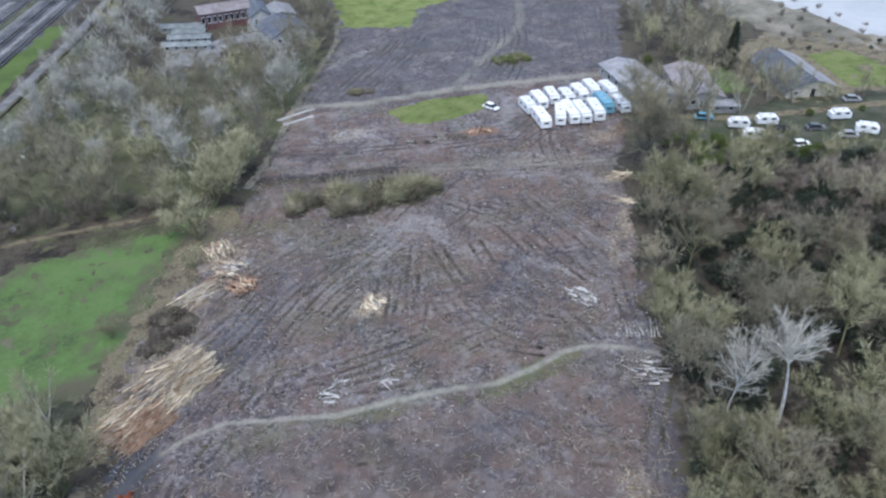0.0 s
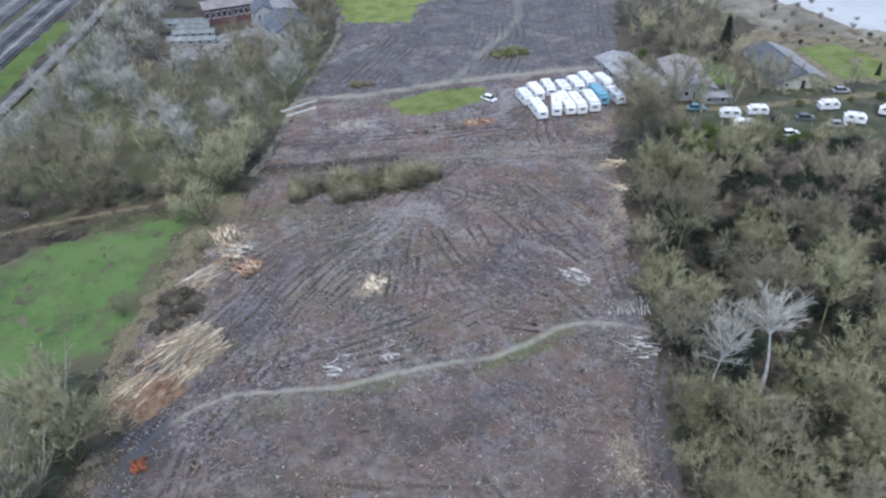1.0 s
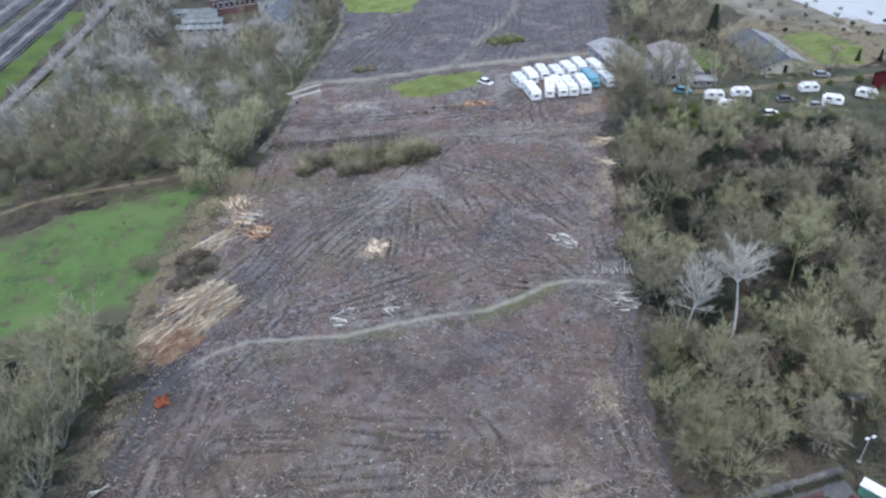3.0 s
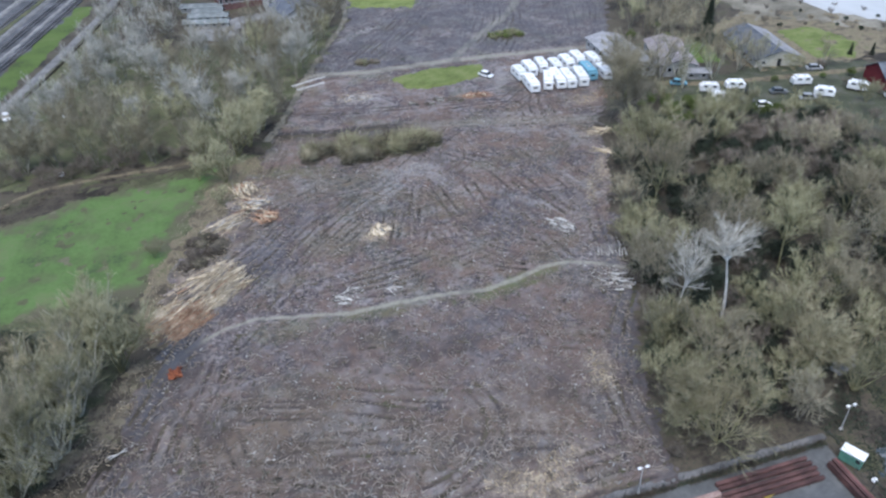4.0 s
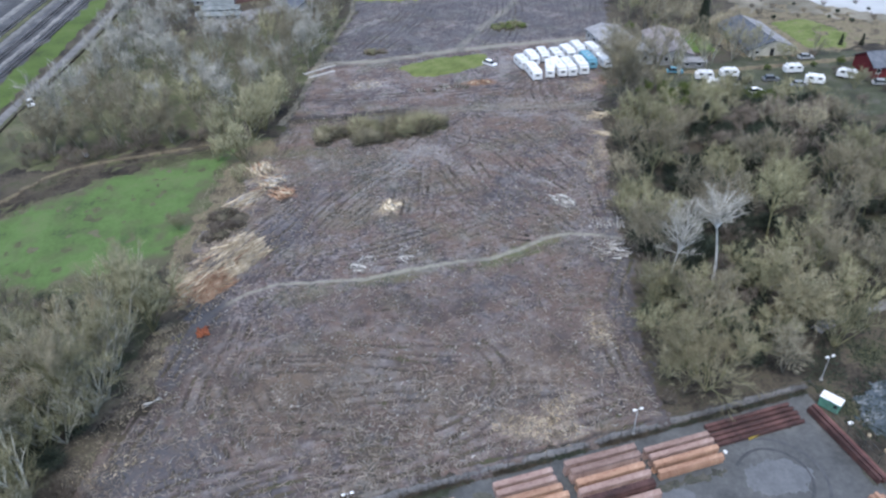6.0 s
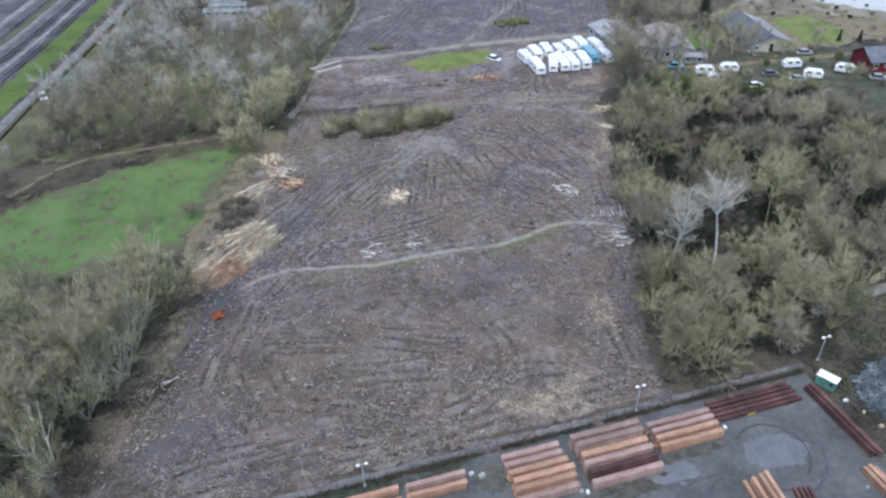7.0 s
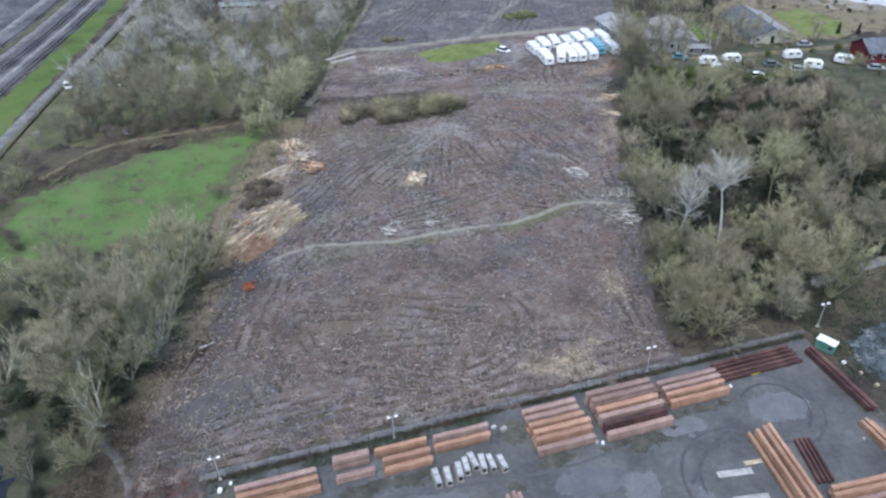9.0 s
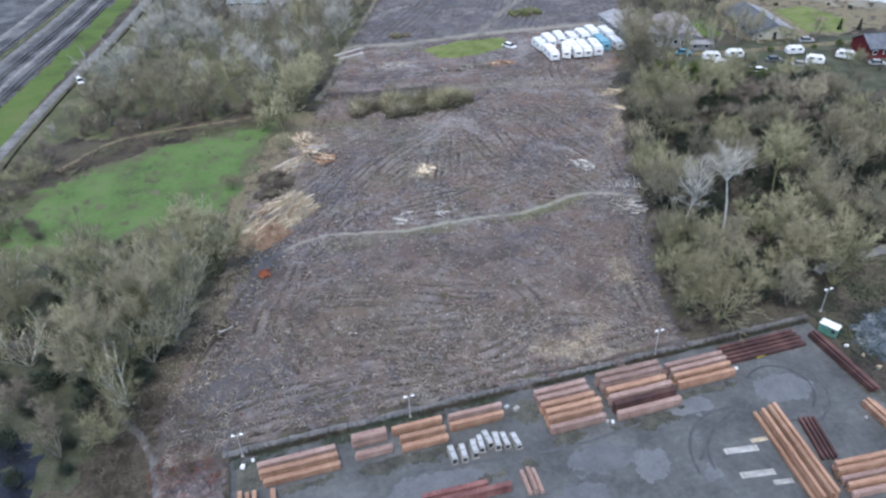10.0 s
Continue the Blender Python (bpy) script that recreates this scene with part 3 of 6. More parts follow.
def sprout(r, pts, ways, rads, count, lo, spread, lift):
    """Where and which way side branches leave their parents."""
    k, n = len(pts) - 1, pts.shape[1]
    who, s = r.randint(0, n, count), r.uniform(lo, 1, count) * k
    i = np.minimum(s.astype(int), k - 1)
    u = (s - i)[:, None]
    p = pts[i, who] * (1 - u) + pts[i + 1, who] * u
    d = unit(ways[i + 1, who] + spread * unit(r.normal(0, 1, (count, 3))) + np.array([0, 0, lift]))
    rad = rads[i, who] * (1 - u[:, 0]) + rads[i + 1, who] * u[:, 0]
    return p, d, rad, s / k


def tree_meshes(seed, height, stems, lean, n1, n2, n3, spread=.8, low=.35, l1=.42, l2=.4, twig=1.0, trunk_r=.16, twig_r=.018, lift=.12, bark="bark", crown="twig_tan", inner=False):
    r = np.random.RandomState(seed)
    a = r.uniform(0, 6.3, stems)
    out = np.stack([np.cos(a), np.sin(a), np.zeros(stems)], 1)
    d = unit(out * (lean * r.uniform(.4, 1.2, stems))[:, None] + [0, 0, 1])
    p = out * .06 + [0, 0, -.2]
    h = height * r.uniform(.72, 1, stems)
    t0 = limbs(r, p, d, h, trunk_r * r.uniform(.7, 1.1, stems), .03, .07, 6)
    p, d, rad, s = sprout(r, *t0, n1, low, spread, lift)
    t1 = limbs(r, p, d, height * l1 * (1.15 - .6 * s) * r.uniform(.7, 1.2, n1), np.minimum(rad * .7, trunk_r * .5), lift, .16, 3)
    both = [np.concatenate([t0[j][::2][:4], t1[j]], 1) for j in range(3)]
    p, d, rad, s = sprout(r, *both, n2, .3, spread, lift)
    t2 = limbs(r, p, d, height * l1 * l2 * r.uniform(.6, 1.3, n2), np.clip(rad * .6, twig_r, trunk_r * .2), lift * .8, .2, 2)
    p, d, rad, s = sprout(r, *t2, n3, .3, spread * .8, lift)
    length = twig * r.uniform(.5, 1.4, n3)
    wood = [tubes(t[0][i], t[0][i + 1], t[2][i], t[2][i + 1]) for t in (t0, t1) for i in range(len(t[0]) - 1)]
    fine = [tubes(t2[0][i], t2[0][i + 1], np.maximum(t2[2][i], twig_r), np.maximum(t2[2][i + 1], twig_r * .7)) for i in range(2)]
    fine.append(tubes(p, p + d * length[:, None], np.full(n3, twig_r), None, True))
    if inner:
        wood, fine = wood + fine[:1], fine[1:]
    return tri_mesh("trunk", wood, M[bark]), tri_mesh("crown", fine, M[crown])


def leaf_crown(seed, centre, radii, count, size, mat):
    """Small leaves in clumps over a lumpy body."""
    r = np.random.RandomState(seed)
    hubs = unit(r.normal(0, 1, (26, 3))) * r.uniform(.45, 1, (26, 1))
    hubs[:, 2] = np.abs(hubs[:, 2]) * 1.1 - .15
    c = hubs[r.randint(0, 26, count)] + r.normal(0, .2, (count, 3))
    c = np.array(centre) + c * np.array(radii)
    c[:, 2] = np.maximum(c[:, 2], .1)
    a, b = unit(r.normal(0, 1, (count, 3))), unit(r.normal(0, 1, (count, 3)))
    s = size * r.uniform(.6, 1.3, (count, 1))
    v = np.stack([c - a * s, c + b * s * .5, c + a * s, c - b * s * .5], 1).reshape(-1, 3)
    o = np.arange(count)[:, None] * 4
    return v, np.concatenate([o + [0, 1, 2], o + [0, 2, 3]], 0)


M["twig_tan"] = material("tan_twigs", [(.17, .152, .105), (.26, .238, .165), (.36, .33, .24)], .5, vary=.36, bump=0)
M["twig_light"] = material("light_olive_twigs", [(.22, .215, .13), (.32, .312, .2), (.43, .42, .29)], .5, vary=.2, bump=0)
M["twig_warm"] = material("warm_olive_twigs", [(.17, .155, .098), (.265, .243, .158), (.365, .338, .23)], .5, vary=.2, bump=0)
M["twig_grey"] = material("grey_twigs", [(.19, .182, .165), (.28, .27, .245), (.38, .367, .335)], .5, vary=.36, bump=0)
M["twig_olive"] = material("olive_twigs", [(.16, .158, .093), (.25, .244, .15), (.345, .335, .22)], .5, vary=.36, bump=0)
M["twig_brown"] = material("brown_twigs", [(.105, .087, .072), (.16, .137, .115), (.225, .197, .165)], .5, vary=.36, bump=0)
M["twig_drab"] = material("drab_twigs", [(.15, .138, .1), (.23, .212, .155), (.32, .298, .225)], .5, vary=.25, bump=0)
# distance haze is put into these pale twig colours
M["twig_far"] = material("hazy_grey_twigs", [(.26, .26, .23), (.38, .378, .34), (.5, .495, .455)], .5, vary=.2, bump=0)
M["twig_pale"] = material("pale_birch_twigs", [(.3, .292, .26), (.41, .4, .36), (.52, .51, .46)], .5, vary=.1, bump=0)
M["leaf_dark"] = material("dark_evergreen_leaves", [(.024, .034, .024), (.042, .055, .037), (.065, .08, .054)], .8, vary=.25, bump=0)
M["leaf_green"] = material("fresh_green_leaves", [(.06, .085, .024), (.1, .135, .038), (.15, .18, .06)], .8, vary=.2, bump=0)

M["pale_bark"] = material("pale_grey_bark", [(.12, .114, .085), (.21, .2, .155), (.32, .305, .25)], 1.5, fine=6, vary=.25)

M["red_bramble"] = material("red_brown_brambles", [(.09, .035, .025), (.16, .06, .045), (.2, .09, .07)], .5, bump=0)
M["straw"] = material("pale_straw", [(.24, .21, .15), (.36, .32, .24), (.46, .42, .33)], .5, bump=0)
M["dead_shoot"] = material("dead_brown_shoots", [(.03, .025, .019), (.06, .05, .038), (.095, .08, .06)], .4, vary=.2, bump=0)

M["ash_bark"] = material("pale_ash_bark", [(.27, .262, .21), (.42, .41, .34), (.55, .54, .46)], 1.2, fine=6, vary=.2)
KINDS = {}


def kind(key, label, category, meshes):
    KINDS.setdefault(key, []).append((label, category, meshes))


for i in range(3):
    kind("willow", "bare tan willow with many upright stems", "tree", tree_meshes(10 + i, 9.5, 7, .7, 48, 280, 2800, twig=1.0, low=.3, spread=.8, lift=.1, crown=("twig_tan", "twig_olive", "twig_drab")[i], twig_r=.026, bark=("pale_bark", "moss_bark", "ash_bark")[i], inner=True))
    kind("alder", "bare grey-brown alder with a rounded crown", "tree", tree_meshes(20 + i, 12.0, 2, .3, 48, 280, 2800, spread=1.15, low=.3, lift=.04, twig=1.0, crown="twig_drab", twig_r=.026))
    kind("sallow", "bare olive-green sallow bush with fanned stems", "bush", tree_meshes(30 + i, 7.5, 9, .75, 46, 240, 2200, twig=.9, low=.25, spread=.75, lift=.1, crown="twig_olive", trunk_r=.11, twig_r=.024, bark="moss_bark", inner=True))
    kind("thorn", "bare brown thorn bush", "bush", tree_meshes(40 + i, 5.0, 7, .8, 34, 180, 1200, twig=.9, low=.1, spread=1.1, crown="twig_brown", trunk_r=.09, twig_r=.024))
    kind("pole_tree", "slender bare tree with pale leaning stems", "tree", tree_meshes(46 + i, 12.0, 5, .5, 36, 190, 950, spread=.65, low=.4, l1=.3, twig=1.1, crown=("twig_olive", "twig_olive", "twig_tan")[i], trunk_r=.27, twig_r=.024, bark=("ash_bark", "ash_bark", "pale_bark")[i], inner=True))
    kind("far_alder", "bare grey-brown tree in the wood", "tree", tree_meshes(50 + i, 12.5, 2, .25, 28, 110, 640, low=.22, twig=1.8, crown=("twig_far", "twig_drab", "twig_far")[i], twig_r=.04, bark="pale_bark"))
    kind("far_willow", "bare olive-tan tree in the wood", "tree", tree_meshes(60 + i, 10, 4, .45, 28, 110, 640, low=.2, twig=1.8, crown=("twig_tan", "twig_drab", "twig_olive")[i], twig_r=.04, bark="pale_bark"))
for i in range(3):
    kind("stem_bush", "bare bush of thick pale leaning stems", "bush", tree_meshes(95 + i, 8.5, 8, .75, 44, 150, 420, twig=.9, low=.3, spread=.6, lift=.1, crown=("twig_light", "twig_olive", "twig_light")[i], trunk_r=.17, twig_r=.036, bark=("ash_bark", "moss_bark", "ash_bark")[i], inner=True))
kind("pale_willow", "pale straw-coloured bare willow with upright stems", "tree", tree_meshes(18, 10.0, 8, .5, 52, 300, 2800, twig=1.0, low=.2, spread=.7, lift=.12, crown="twig_light", twig_r=.026, bark="moss_bark", inner=True))
kind("big_willow", "broad bare tan willow with many spreading stems", "tree", tree_meshes(15, 11.0, 9, .75, 90, 640, 7500, twig=1.1, low=.25, spread=.9, lift=.08, crown="twig_warm", twig_r=.024, trunk_r=.15, bark="moss_bark", inner=True))


def domed_tree(seed, height, fork, bow, n1, n2, n3, wide, trunk_r, crown, bark, twig=1.0, twig_r=.02, low=.6):
    """A bare trunk that forks into rising limbs under a rounded crown."""
    r = np.random.RandomState(seed)
    z = np.linspace(0, 1, 7)
    top = height * .8
    pts = np.stack([bow[0] * z ** 1.3 + .25 * np.sin(z * 5), bow[1] * z ** 1.3 + .2 * np.sin(z * 4 + 1), z * top - .2], 1)[:, None]
    ways = unit(np.diff(pts, axis=0, prepend=pts[:1] - [0, 0, 1]))
    t0 = (pts, ways, (trunk_r * (1 - .75 * z))[:, None])
    p, d, rad, s = sprout(r, *t0, n1, fork / top, .1, 0)
    a = np.arange(n1) * 2.4 + r.uniform(-.4, .4, n1)
    steep = r.uniform(.45, 1.3, n1)
    d = np.stack([np.cos(a) * np.cos(steep), np.sin(a) * np.cos(steep), np.sin(steep)], 1)
    reach = np.minimum((height - p[:, 2]) / np.sin(steep), wide / np.cos(steep)) * r.uniform(.75, 1.0, n1)
    t1 = limbs(r, p, d, reach, np.full(n1, trunk_r * .34), .05, .1, 3)
    p, d, rad, s = sprout(r, *t1, n2, .3, .75, .12)
    t2 = limbs(r, p, d, wide * .36 * r.uniform(.6, 1.2, n2), np.clip(rad * .6, twig_r * 1.3, .06), .08, .14, 2)
    p, d, rad, s = sprout(r, *t2, n3, .2, .7, .1)
    wood = [tubes(t[0][i], t[0][i + 1], t[2][i], t[2][i + 1]) for t in (t0, t1) for i in range(len(t[0]) - 1)]
    fine = [tubes(t2[0][i], t2[0][i + 1], np.maximum(t2[2][i], twig_r), np.maximum(t2[2][i + 1], twig_r * .7)) for i in range(2)]
    fine.append(tubes(p, p + d * (twig * r.uniform(.5, 1.3, n3))[:, None], np.full(n3, twig_r), None, True))
    return tri_mesh("trunk", wood, M[bark]), tri_mesh("crown", fine, M[crown])


kind("birch", "tall pale birch with a white trunk and bare crown", "tree", domed_tree(73, 17.6, 11.6, (-1.9, .3), 30, 380, 3400, 3.7, .36, "twig_pale", "birch_trunk", twig_r=.017, twig=.75))
kind("birch", "pale grey birch with low bare branches", "tree", domed_tree(74, 15.0, 6.0, (-.8, .4), 34, 380, 3600, 3.4, .24, "twig_pale", "birch_trunk", twig_r=.017, twig=.75))
kind("dome_tree", "tall bare olive-tan tree with a domed crown", "tree", domed_tree(75, 17.0, 6.0, (.4, -.3), 26, 300, 3400, 5.2, .24, "twig_olive", "moss_bark", twig_r=.026))
kind("dome_tree", "tall bare tan tree with a domed crown", "tree", domed_tree(76, 15.0, 4.0, (-.5, .2), 30, 320, 3400, 5.6, .22, "twig_tan", "moss_bark", twig_r=.026))
kind("dome_tree", "tall bare grey tree with a domed crown", "tree", domed_tree(77, 16.0, 5.0, (.2, .5), 26, 300, 3200, 5.0, .22, "twig_grey", "pale_bark", twig_r=.024))


def evergreen(seed, h, mat, n=1500, leaf=.2):
    r = np.random.RandomState(seed)
    w, _ = tree_meshes(seed, h * .8, 3, .4, 8, 20, 20, trunk_r=.1)
    return w, tri_mesh("crown", [leaf_crown(seed, (0, 0, h * .42), (h * .5, h * .5, h * .5), n, leaf, mat)], M[mat])


for i in range(2):
    kind("ivy_bush", "dark evergreen bush in the undergrowth", "bush", evergreen(80 + i, 4.2, "leaf_dark"))
    kind("green_bush", "low bush with fresh green leaves", "bush", evergreen(84 + i, 4.0, "leaf_green"))


def conifer(seed, h):
    r = np.random.RandomState(seed)
    w, _ = tree_meshes(seed, h, 1, .02, 8, 8, 8, trunk_r=.2)
    z = h * r.uniform(0, 1, 2600) ** 1.4
    a = r.uniform(0, 6.3, 2600)
    k = (h - z) * .24 * (.8 + .3 * np.sin(a * 3 + z * 2)) * r.uniform(.3, 1.05, 2600)
    p = np.stack([k * np.cos(a), k * np.sin(a), z + .2], 1)
    d = unit(np.stack([np.cos(a), np.sin(a), r.normal(-.25, .3, 2600)], 1))
    return w, tri_mesh("crown", [tubes(p, p + d * r.uniform(.4, .9, (2600, 1)), np.full(2600, .09), None, True)], M["leaf_dark"])


kind("conifer", "dark narrow conifer among bare trees", "tree", conifer(90, 11))


def plant(key, x, y, size=1.0, which=None, turn=None, tall=1.0):
    options = KINDS[key]
    i = random.randrange(len(options)) if which is None else which
    label, category, meshes = options[i]
    turn = random.uniform(0, 360) if turn is None else turn
    m = pose(x, y, 0, 0, 0, turn)
    top = empty(category, m, label, category)
    for nm, me in zip(("trunk", "crown"), meshes):
        new(nm, me).parent = top
    top.scale = (size, size, size * tall)
    return top


def wood(poly, gap, kinds, seed, size=(.75, 1.15), clear=()):
    """Fills a stretch of woodland with uneven spacing."""
    r = random.Random(seed)
    xs, ys = [p[0] for p in poly], [p[1] for p in poly]
    n = 3000
    px, py = np.array([r.uniform(min(xs), max(xs)) for _ in range(n)]), np.array([r.uniform(min(ys), max(ys)) for _ in range(n)])
    put = []
    for x, y in np.stack([px, py], 1)[inside(px, py, poly) > .5].tolist():
        if any((x - a) ** 2 + (y - b) ** 2 < c * c for a, b, c in clear):
            continue
        g = (gap * r.uniform(.75, 1.2)) ** 2
        if any((x - a) ** 2 + (y - b) ** 2 < g for a, b in put):
            continue
        put.append((x, y))
        plant(r.choices([k for k, _ in kinds], [w for _, w in kinds])[0], x, y, r.uniform(*size), tall=r.uniform(.85, 1.15))
    return put


# the wood beside the field, towards the river
HERO = [("birch", 57.9, 47.9, 1.0, 0, 0), ("birch", 51.9, 50.4, 1.0, 1, 100), ("dome_tree", 78.2, 60.8, .78, 0, 60), ("dome_tree", 71.5, 41.5, .8, 1, 0), ("dome_tree", 74, 56, .8, 0, 200), ("dome_tree", 89, 52.5, .85, 1, 30), ("dome_tree", 84, 70, .8, 1, 30), ("dome_tree", 64.5, 79, .85, 1, 130), ("big_willow", 43.6, 27.8, 1.0, 0, 40), ("big_willow", 64.5, 36.5, 1.0, 0, 130), 
        ("willow", 72, 47, 1.0, 1, 10), ("dome_tree", 76.5, 114.0, 1.15, 1, 20), ("alder", 77.5, 115, 1.35, 0, 20), ("alder", 80.5, 118, 1.3, 1, 120), ("alder", 88.5, 134, 1.15, 2, 10), ("sallow", 46, 44.5, 1.0, 0, 60), ("sallow", 57.5, 64, 1.05, 1, 20),
        ("conifer", 125.5, 155.5, 1.1, 0, 0), ("dome_tree", 91.5, 62, .85, 1, 80), ("dome_tree", 98.5, 66, .8, 0, 0), ("dome_tree", 103, 60, .85, 1, 210), ("dome_tree", 96, 57, .75, 0, 140), ("conifer", 156.5, 133.0, .3, 0, 50), ("conifer", 162.0, 131.0, .3, 0, 10)]
CLEAR = [(61, 47, 5.0), (66, 48, 3.5), (54, 43.5, 4.2), (50, 45, 3.5), (55, 52, 3.0)] + [(x, y, 5.6 if k in ("big_willow", "willow", "dome_tree") else 4.2) for k, x, y, *_ in HERO]
for k, x, y, size in (("sallow", 52, 43, .62), ("sallow", 50.2, 46.6, .7), ("ivy_bush", 60.5, 42.6, .5), ("ivy_bush", 53, 41, .6), ("thorn", 57.5, 40.5, .8), ("ivy_bush", 62, 46, 1.0), ("sallow", 48.2, 48.0, .7), ("stem_bush", 49.6, 46.8, .65), ("pale_willow", 53.6, 46.2, .55), ("stem_bush", 52.4, 53, .7), ("sallow", 59.5, 44.8, .55), ("sallow", 63.2, 46.0, .6), ("thorn", 56.6, 45.6, .7), ("sallow", 66, 47, .6), ("thorn", 60.4, 50, .8), ("sallow", 64, 51, .6), ("thorn", 62, 41.5, .7)):
    plant(k, x, y, size)
for k, x, y, size, which, turn in HERO:
    plant(k, x, y, size, which, turn)
wood([(39.5, 28), (58, 26.5), (80, 33), (100, 40), (110, 58), (92, 72), (84, 84), (74, 84), (61, 86), (56, 75), (52, 62.5), (43.5, 42)], 6.2,
     [("willow", 5), ("alder", 3), ("sallow", 5), ("thorn", 1), ("ivy_bush", 3)], 1, (.65, 1.1), CLEAR)
wood([(92, 73), (112, 60), (124, 76), (120, 90), (104, 92), (85, 85)], 4.4, [("thorn", 6), ("ivy_bush", 4)], 12, (.7, 1.15), CLEAR)
wood([(61.5, 87), (74, 84), (116, 84), (124, 96), (104, 100), (92, 112), (78, 112), (72, 108), (66, 97)], 4.9, [("willow", 2), ("far_willow", 1), ("thorn", 8), ("ivy_bush", 5), ("green_bush", 1)], 11, (.7, 1.05), CLEAR)
# the wood beside the meadow and yard
wood([(-62, 26), (-47, 26), (-47, 36), (-43.5, 43), (-39, 50), (-37, 58), (-32, 63), (-29.5, 68), (-31, 79), (-42, 77), (-60, 72), (-76, 60)], 6.4, [("willow", 1.5), ("pole_tree", 3), ("stem_bush", 5), ("sallow", 3), ("dome_tree", 1), ("ivy_bush", 1.8)], 2, (.65, .95), [(-29.5, 64, 3), (-33.5, 68.5, 3), (-39.5, 48.5, 3), (-42.5, 59, 2.5), (-47, 55, 3), (-46.5, 41, 3), (-43, 37, 2.5), (-57.5, 30, 6), (-57, 37, 4)])
for k, x, y, size, which, turn in (("pale_willow", -29.8, 64.5, 1.1, 0, 40), ("pale_willow", -33.5, 69, 1.0, 0, 110), ("dome_tree", -39.5, 48.5, 1.0, 1, 70), ("pole_tree", -42.5, 59, 1.2, 1, 30), ("dome_tree", -47, 55, .95, 0, 50), ("dome_tree", -46.5, 41, .9, 1, 200), ("pole_tree", -43, 37, 1.0, 0, 0), ("ivy_bush", -38.5, 46.5, .8, 0, 0), ("ivy_bush", -43, 51, .9, 1, 0), ("ivy_bush", -41, 41, .8, 0, 90)):
    plant(k, x, y, size, which, turn)
for x, y, size, turn in ((-35.6, 51.5, 1.1, 0), (-34.6, 57.5, 1.0, 30), (-36.5, 50.5, 1.1, 0), (-37, 57, 1.15, 80), (-39.5, 48, 1.05, 160), (-34, 62, 1.1, 220), (-43, 45.5, 1.1, 300), (-41, 54, 1.2, 40)):
    plant("pole_tree", x, y, size, 1, turn)
for x, y, size, turn in ((-36.8, 49, 1.1, 0), (-40, 45, 1.1, 70), (-38.5, 54.5, 1.1, 140), (-44, 39.5, 1.0, 210), (-45, 48, 1.0, 300), (-35.5, 60, .9, 250)):
    plant("stem_bush", x, y, size, None, turn)
for x, y, size in ((-38.5, 46.5, .6), (-43, 37, .65), (-44.5, 31, .75), (-38.5, 52, .6), (-42, 43, .8), (-36.5, 60, .7), (-29.5, 70, .6), (-36, 64, .8)):
    plant("sallow", x, y, size)
for x, y, s in ((-15.5, 126, .9), (-18, 119, .7), (-12.5, 116, .85), (-14, 108, .5), (-6.5, 131, 1.0), (-9.5, 127, 1.05), (-26, 93, .45), (-3, 139, .9)):
    plant("pale_willow" if s > .8 else "sallow", x, y, s)
wood([(-60, 86), (-68, 98), (-60, 112), (-66, 126), (-73, 108), (-72, 84)], 4.4, [("thorn", 4), ("sallow", 3)], 4, (.5, .8))
wood([(84, 118), (96, 112), (112, 106), (124, 100), (122, 107), (104, 113), (95, 122), (88, 130)], 4.4, [("sallow", 3), ("green_bush", 3)], 7, (.5, .75))
wood([(128, 136), (134, 165), (122, 172), (100, 168), (118, 158), (123, 142)], 5.5, [("far_willow", 4), ("green_bush", 1)], 6, (.5, .8), [(137, 148, 14)])


def far_wood(name, label, stretches):
    """Woods too far off to tell tree from tree: one object of all their trunks and one of all their crowns."""
    top = empty(name, pose(0, 0, 0), label, "woodland", "", "stuff")
    r = np.random.RandomState(77)
    pieces = {}
    for poly, gap, sizes, keys in stretches:
        xs, ys, put = [p[0] for p in poly], [p[1] for p in poly], []
        px, py = r.uniform(min(xs), max(xs), 1500), r.uniform(min(ys), max(ys), 1500)
        for x, y in np.stack([px, py], 1)[inside(px, py, poly) > .5]:
            if math.hypot(x - 57.3, y - 45) < 4 or math.hypot(x - 53, y - 47) < 3:
                continue
            if any((x - a) ** 2 + (y - b) ** 2 < (gap * r.uniform(.75, 1.25)) ** 2 for a, b in put):
                continue
            put.append((x, y))
            key = keys[r.randint(len(keys))]
            _, _, meshes = KINDS[key][r.randint(len(KINDS[key]))]
            size, a = r.uniform(*sizes), r.uniform(0, 6.3)
            for nm, me in zip(("trunks", "crowns"), meshes):
                v = np.empty(len(me.vertices) * 3, np.float32)
                me.vertices.foreach_get("co", v)
                v = v.reshape(-1, 3) * size
                v = np.stack([v[:, 0] * np.cos(a) - v[:, 1] * np.sin(a) + x, v[:, 0] * np.sin(a) + v[:, 1] * np.cos(a) + y, v[:, 2] * r.uniform(.85, 1.15)], 1)
                f = np.empty(len(me.polygons) * 3, np.int32)
                me.loops.foreach_get("vertex_index", f)
                pieces.setdefault((nm, me.materials[0].name), []).append((v, f.reshape(-1, 3)))
    for (nm, mat), p in pieces.items():
        ob = new(nm, tri_mesh(nm, p, bpy.data.materials[mat]))
        ob.parent = top
        ob["kind"] = "stuff"


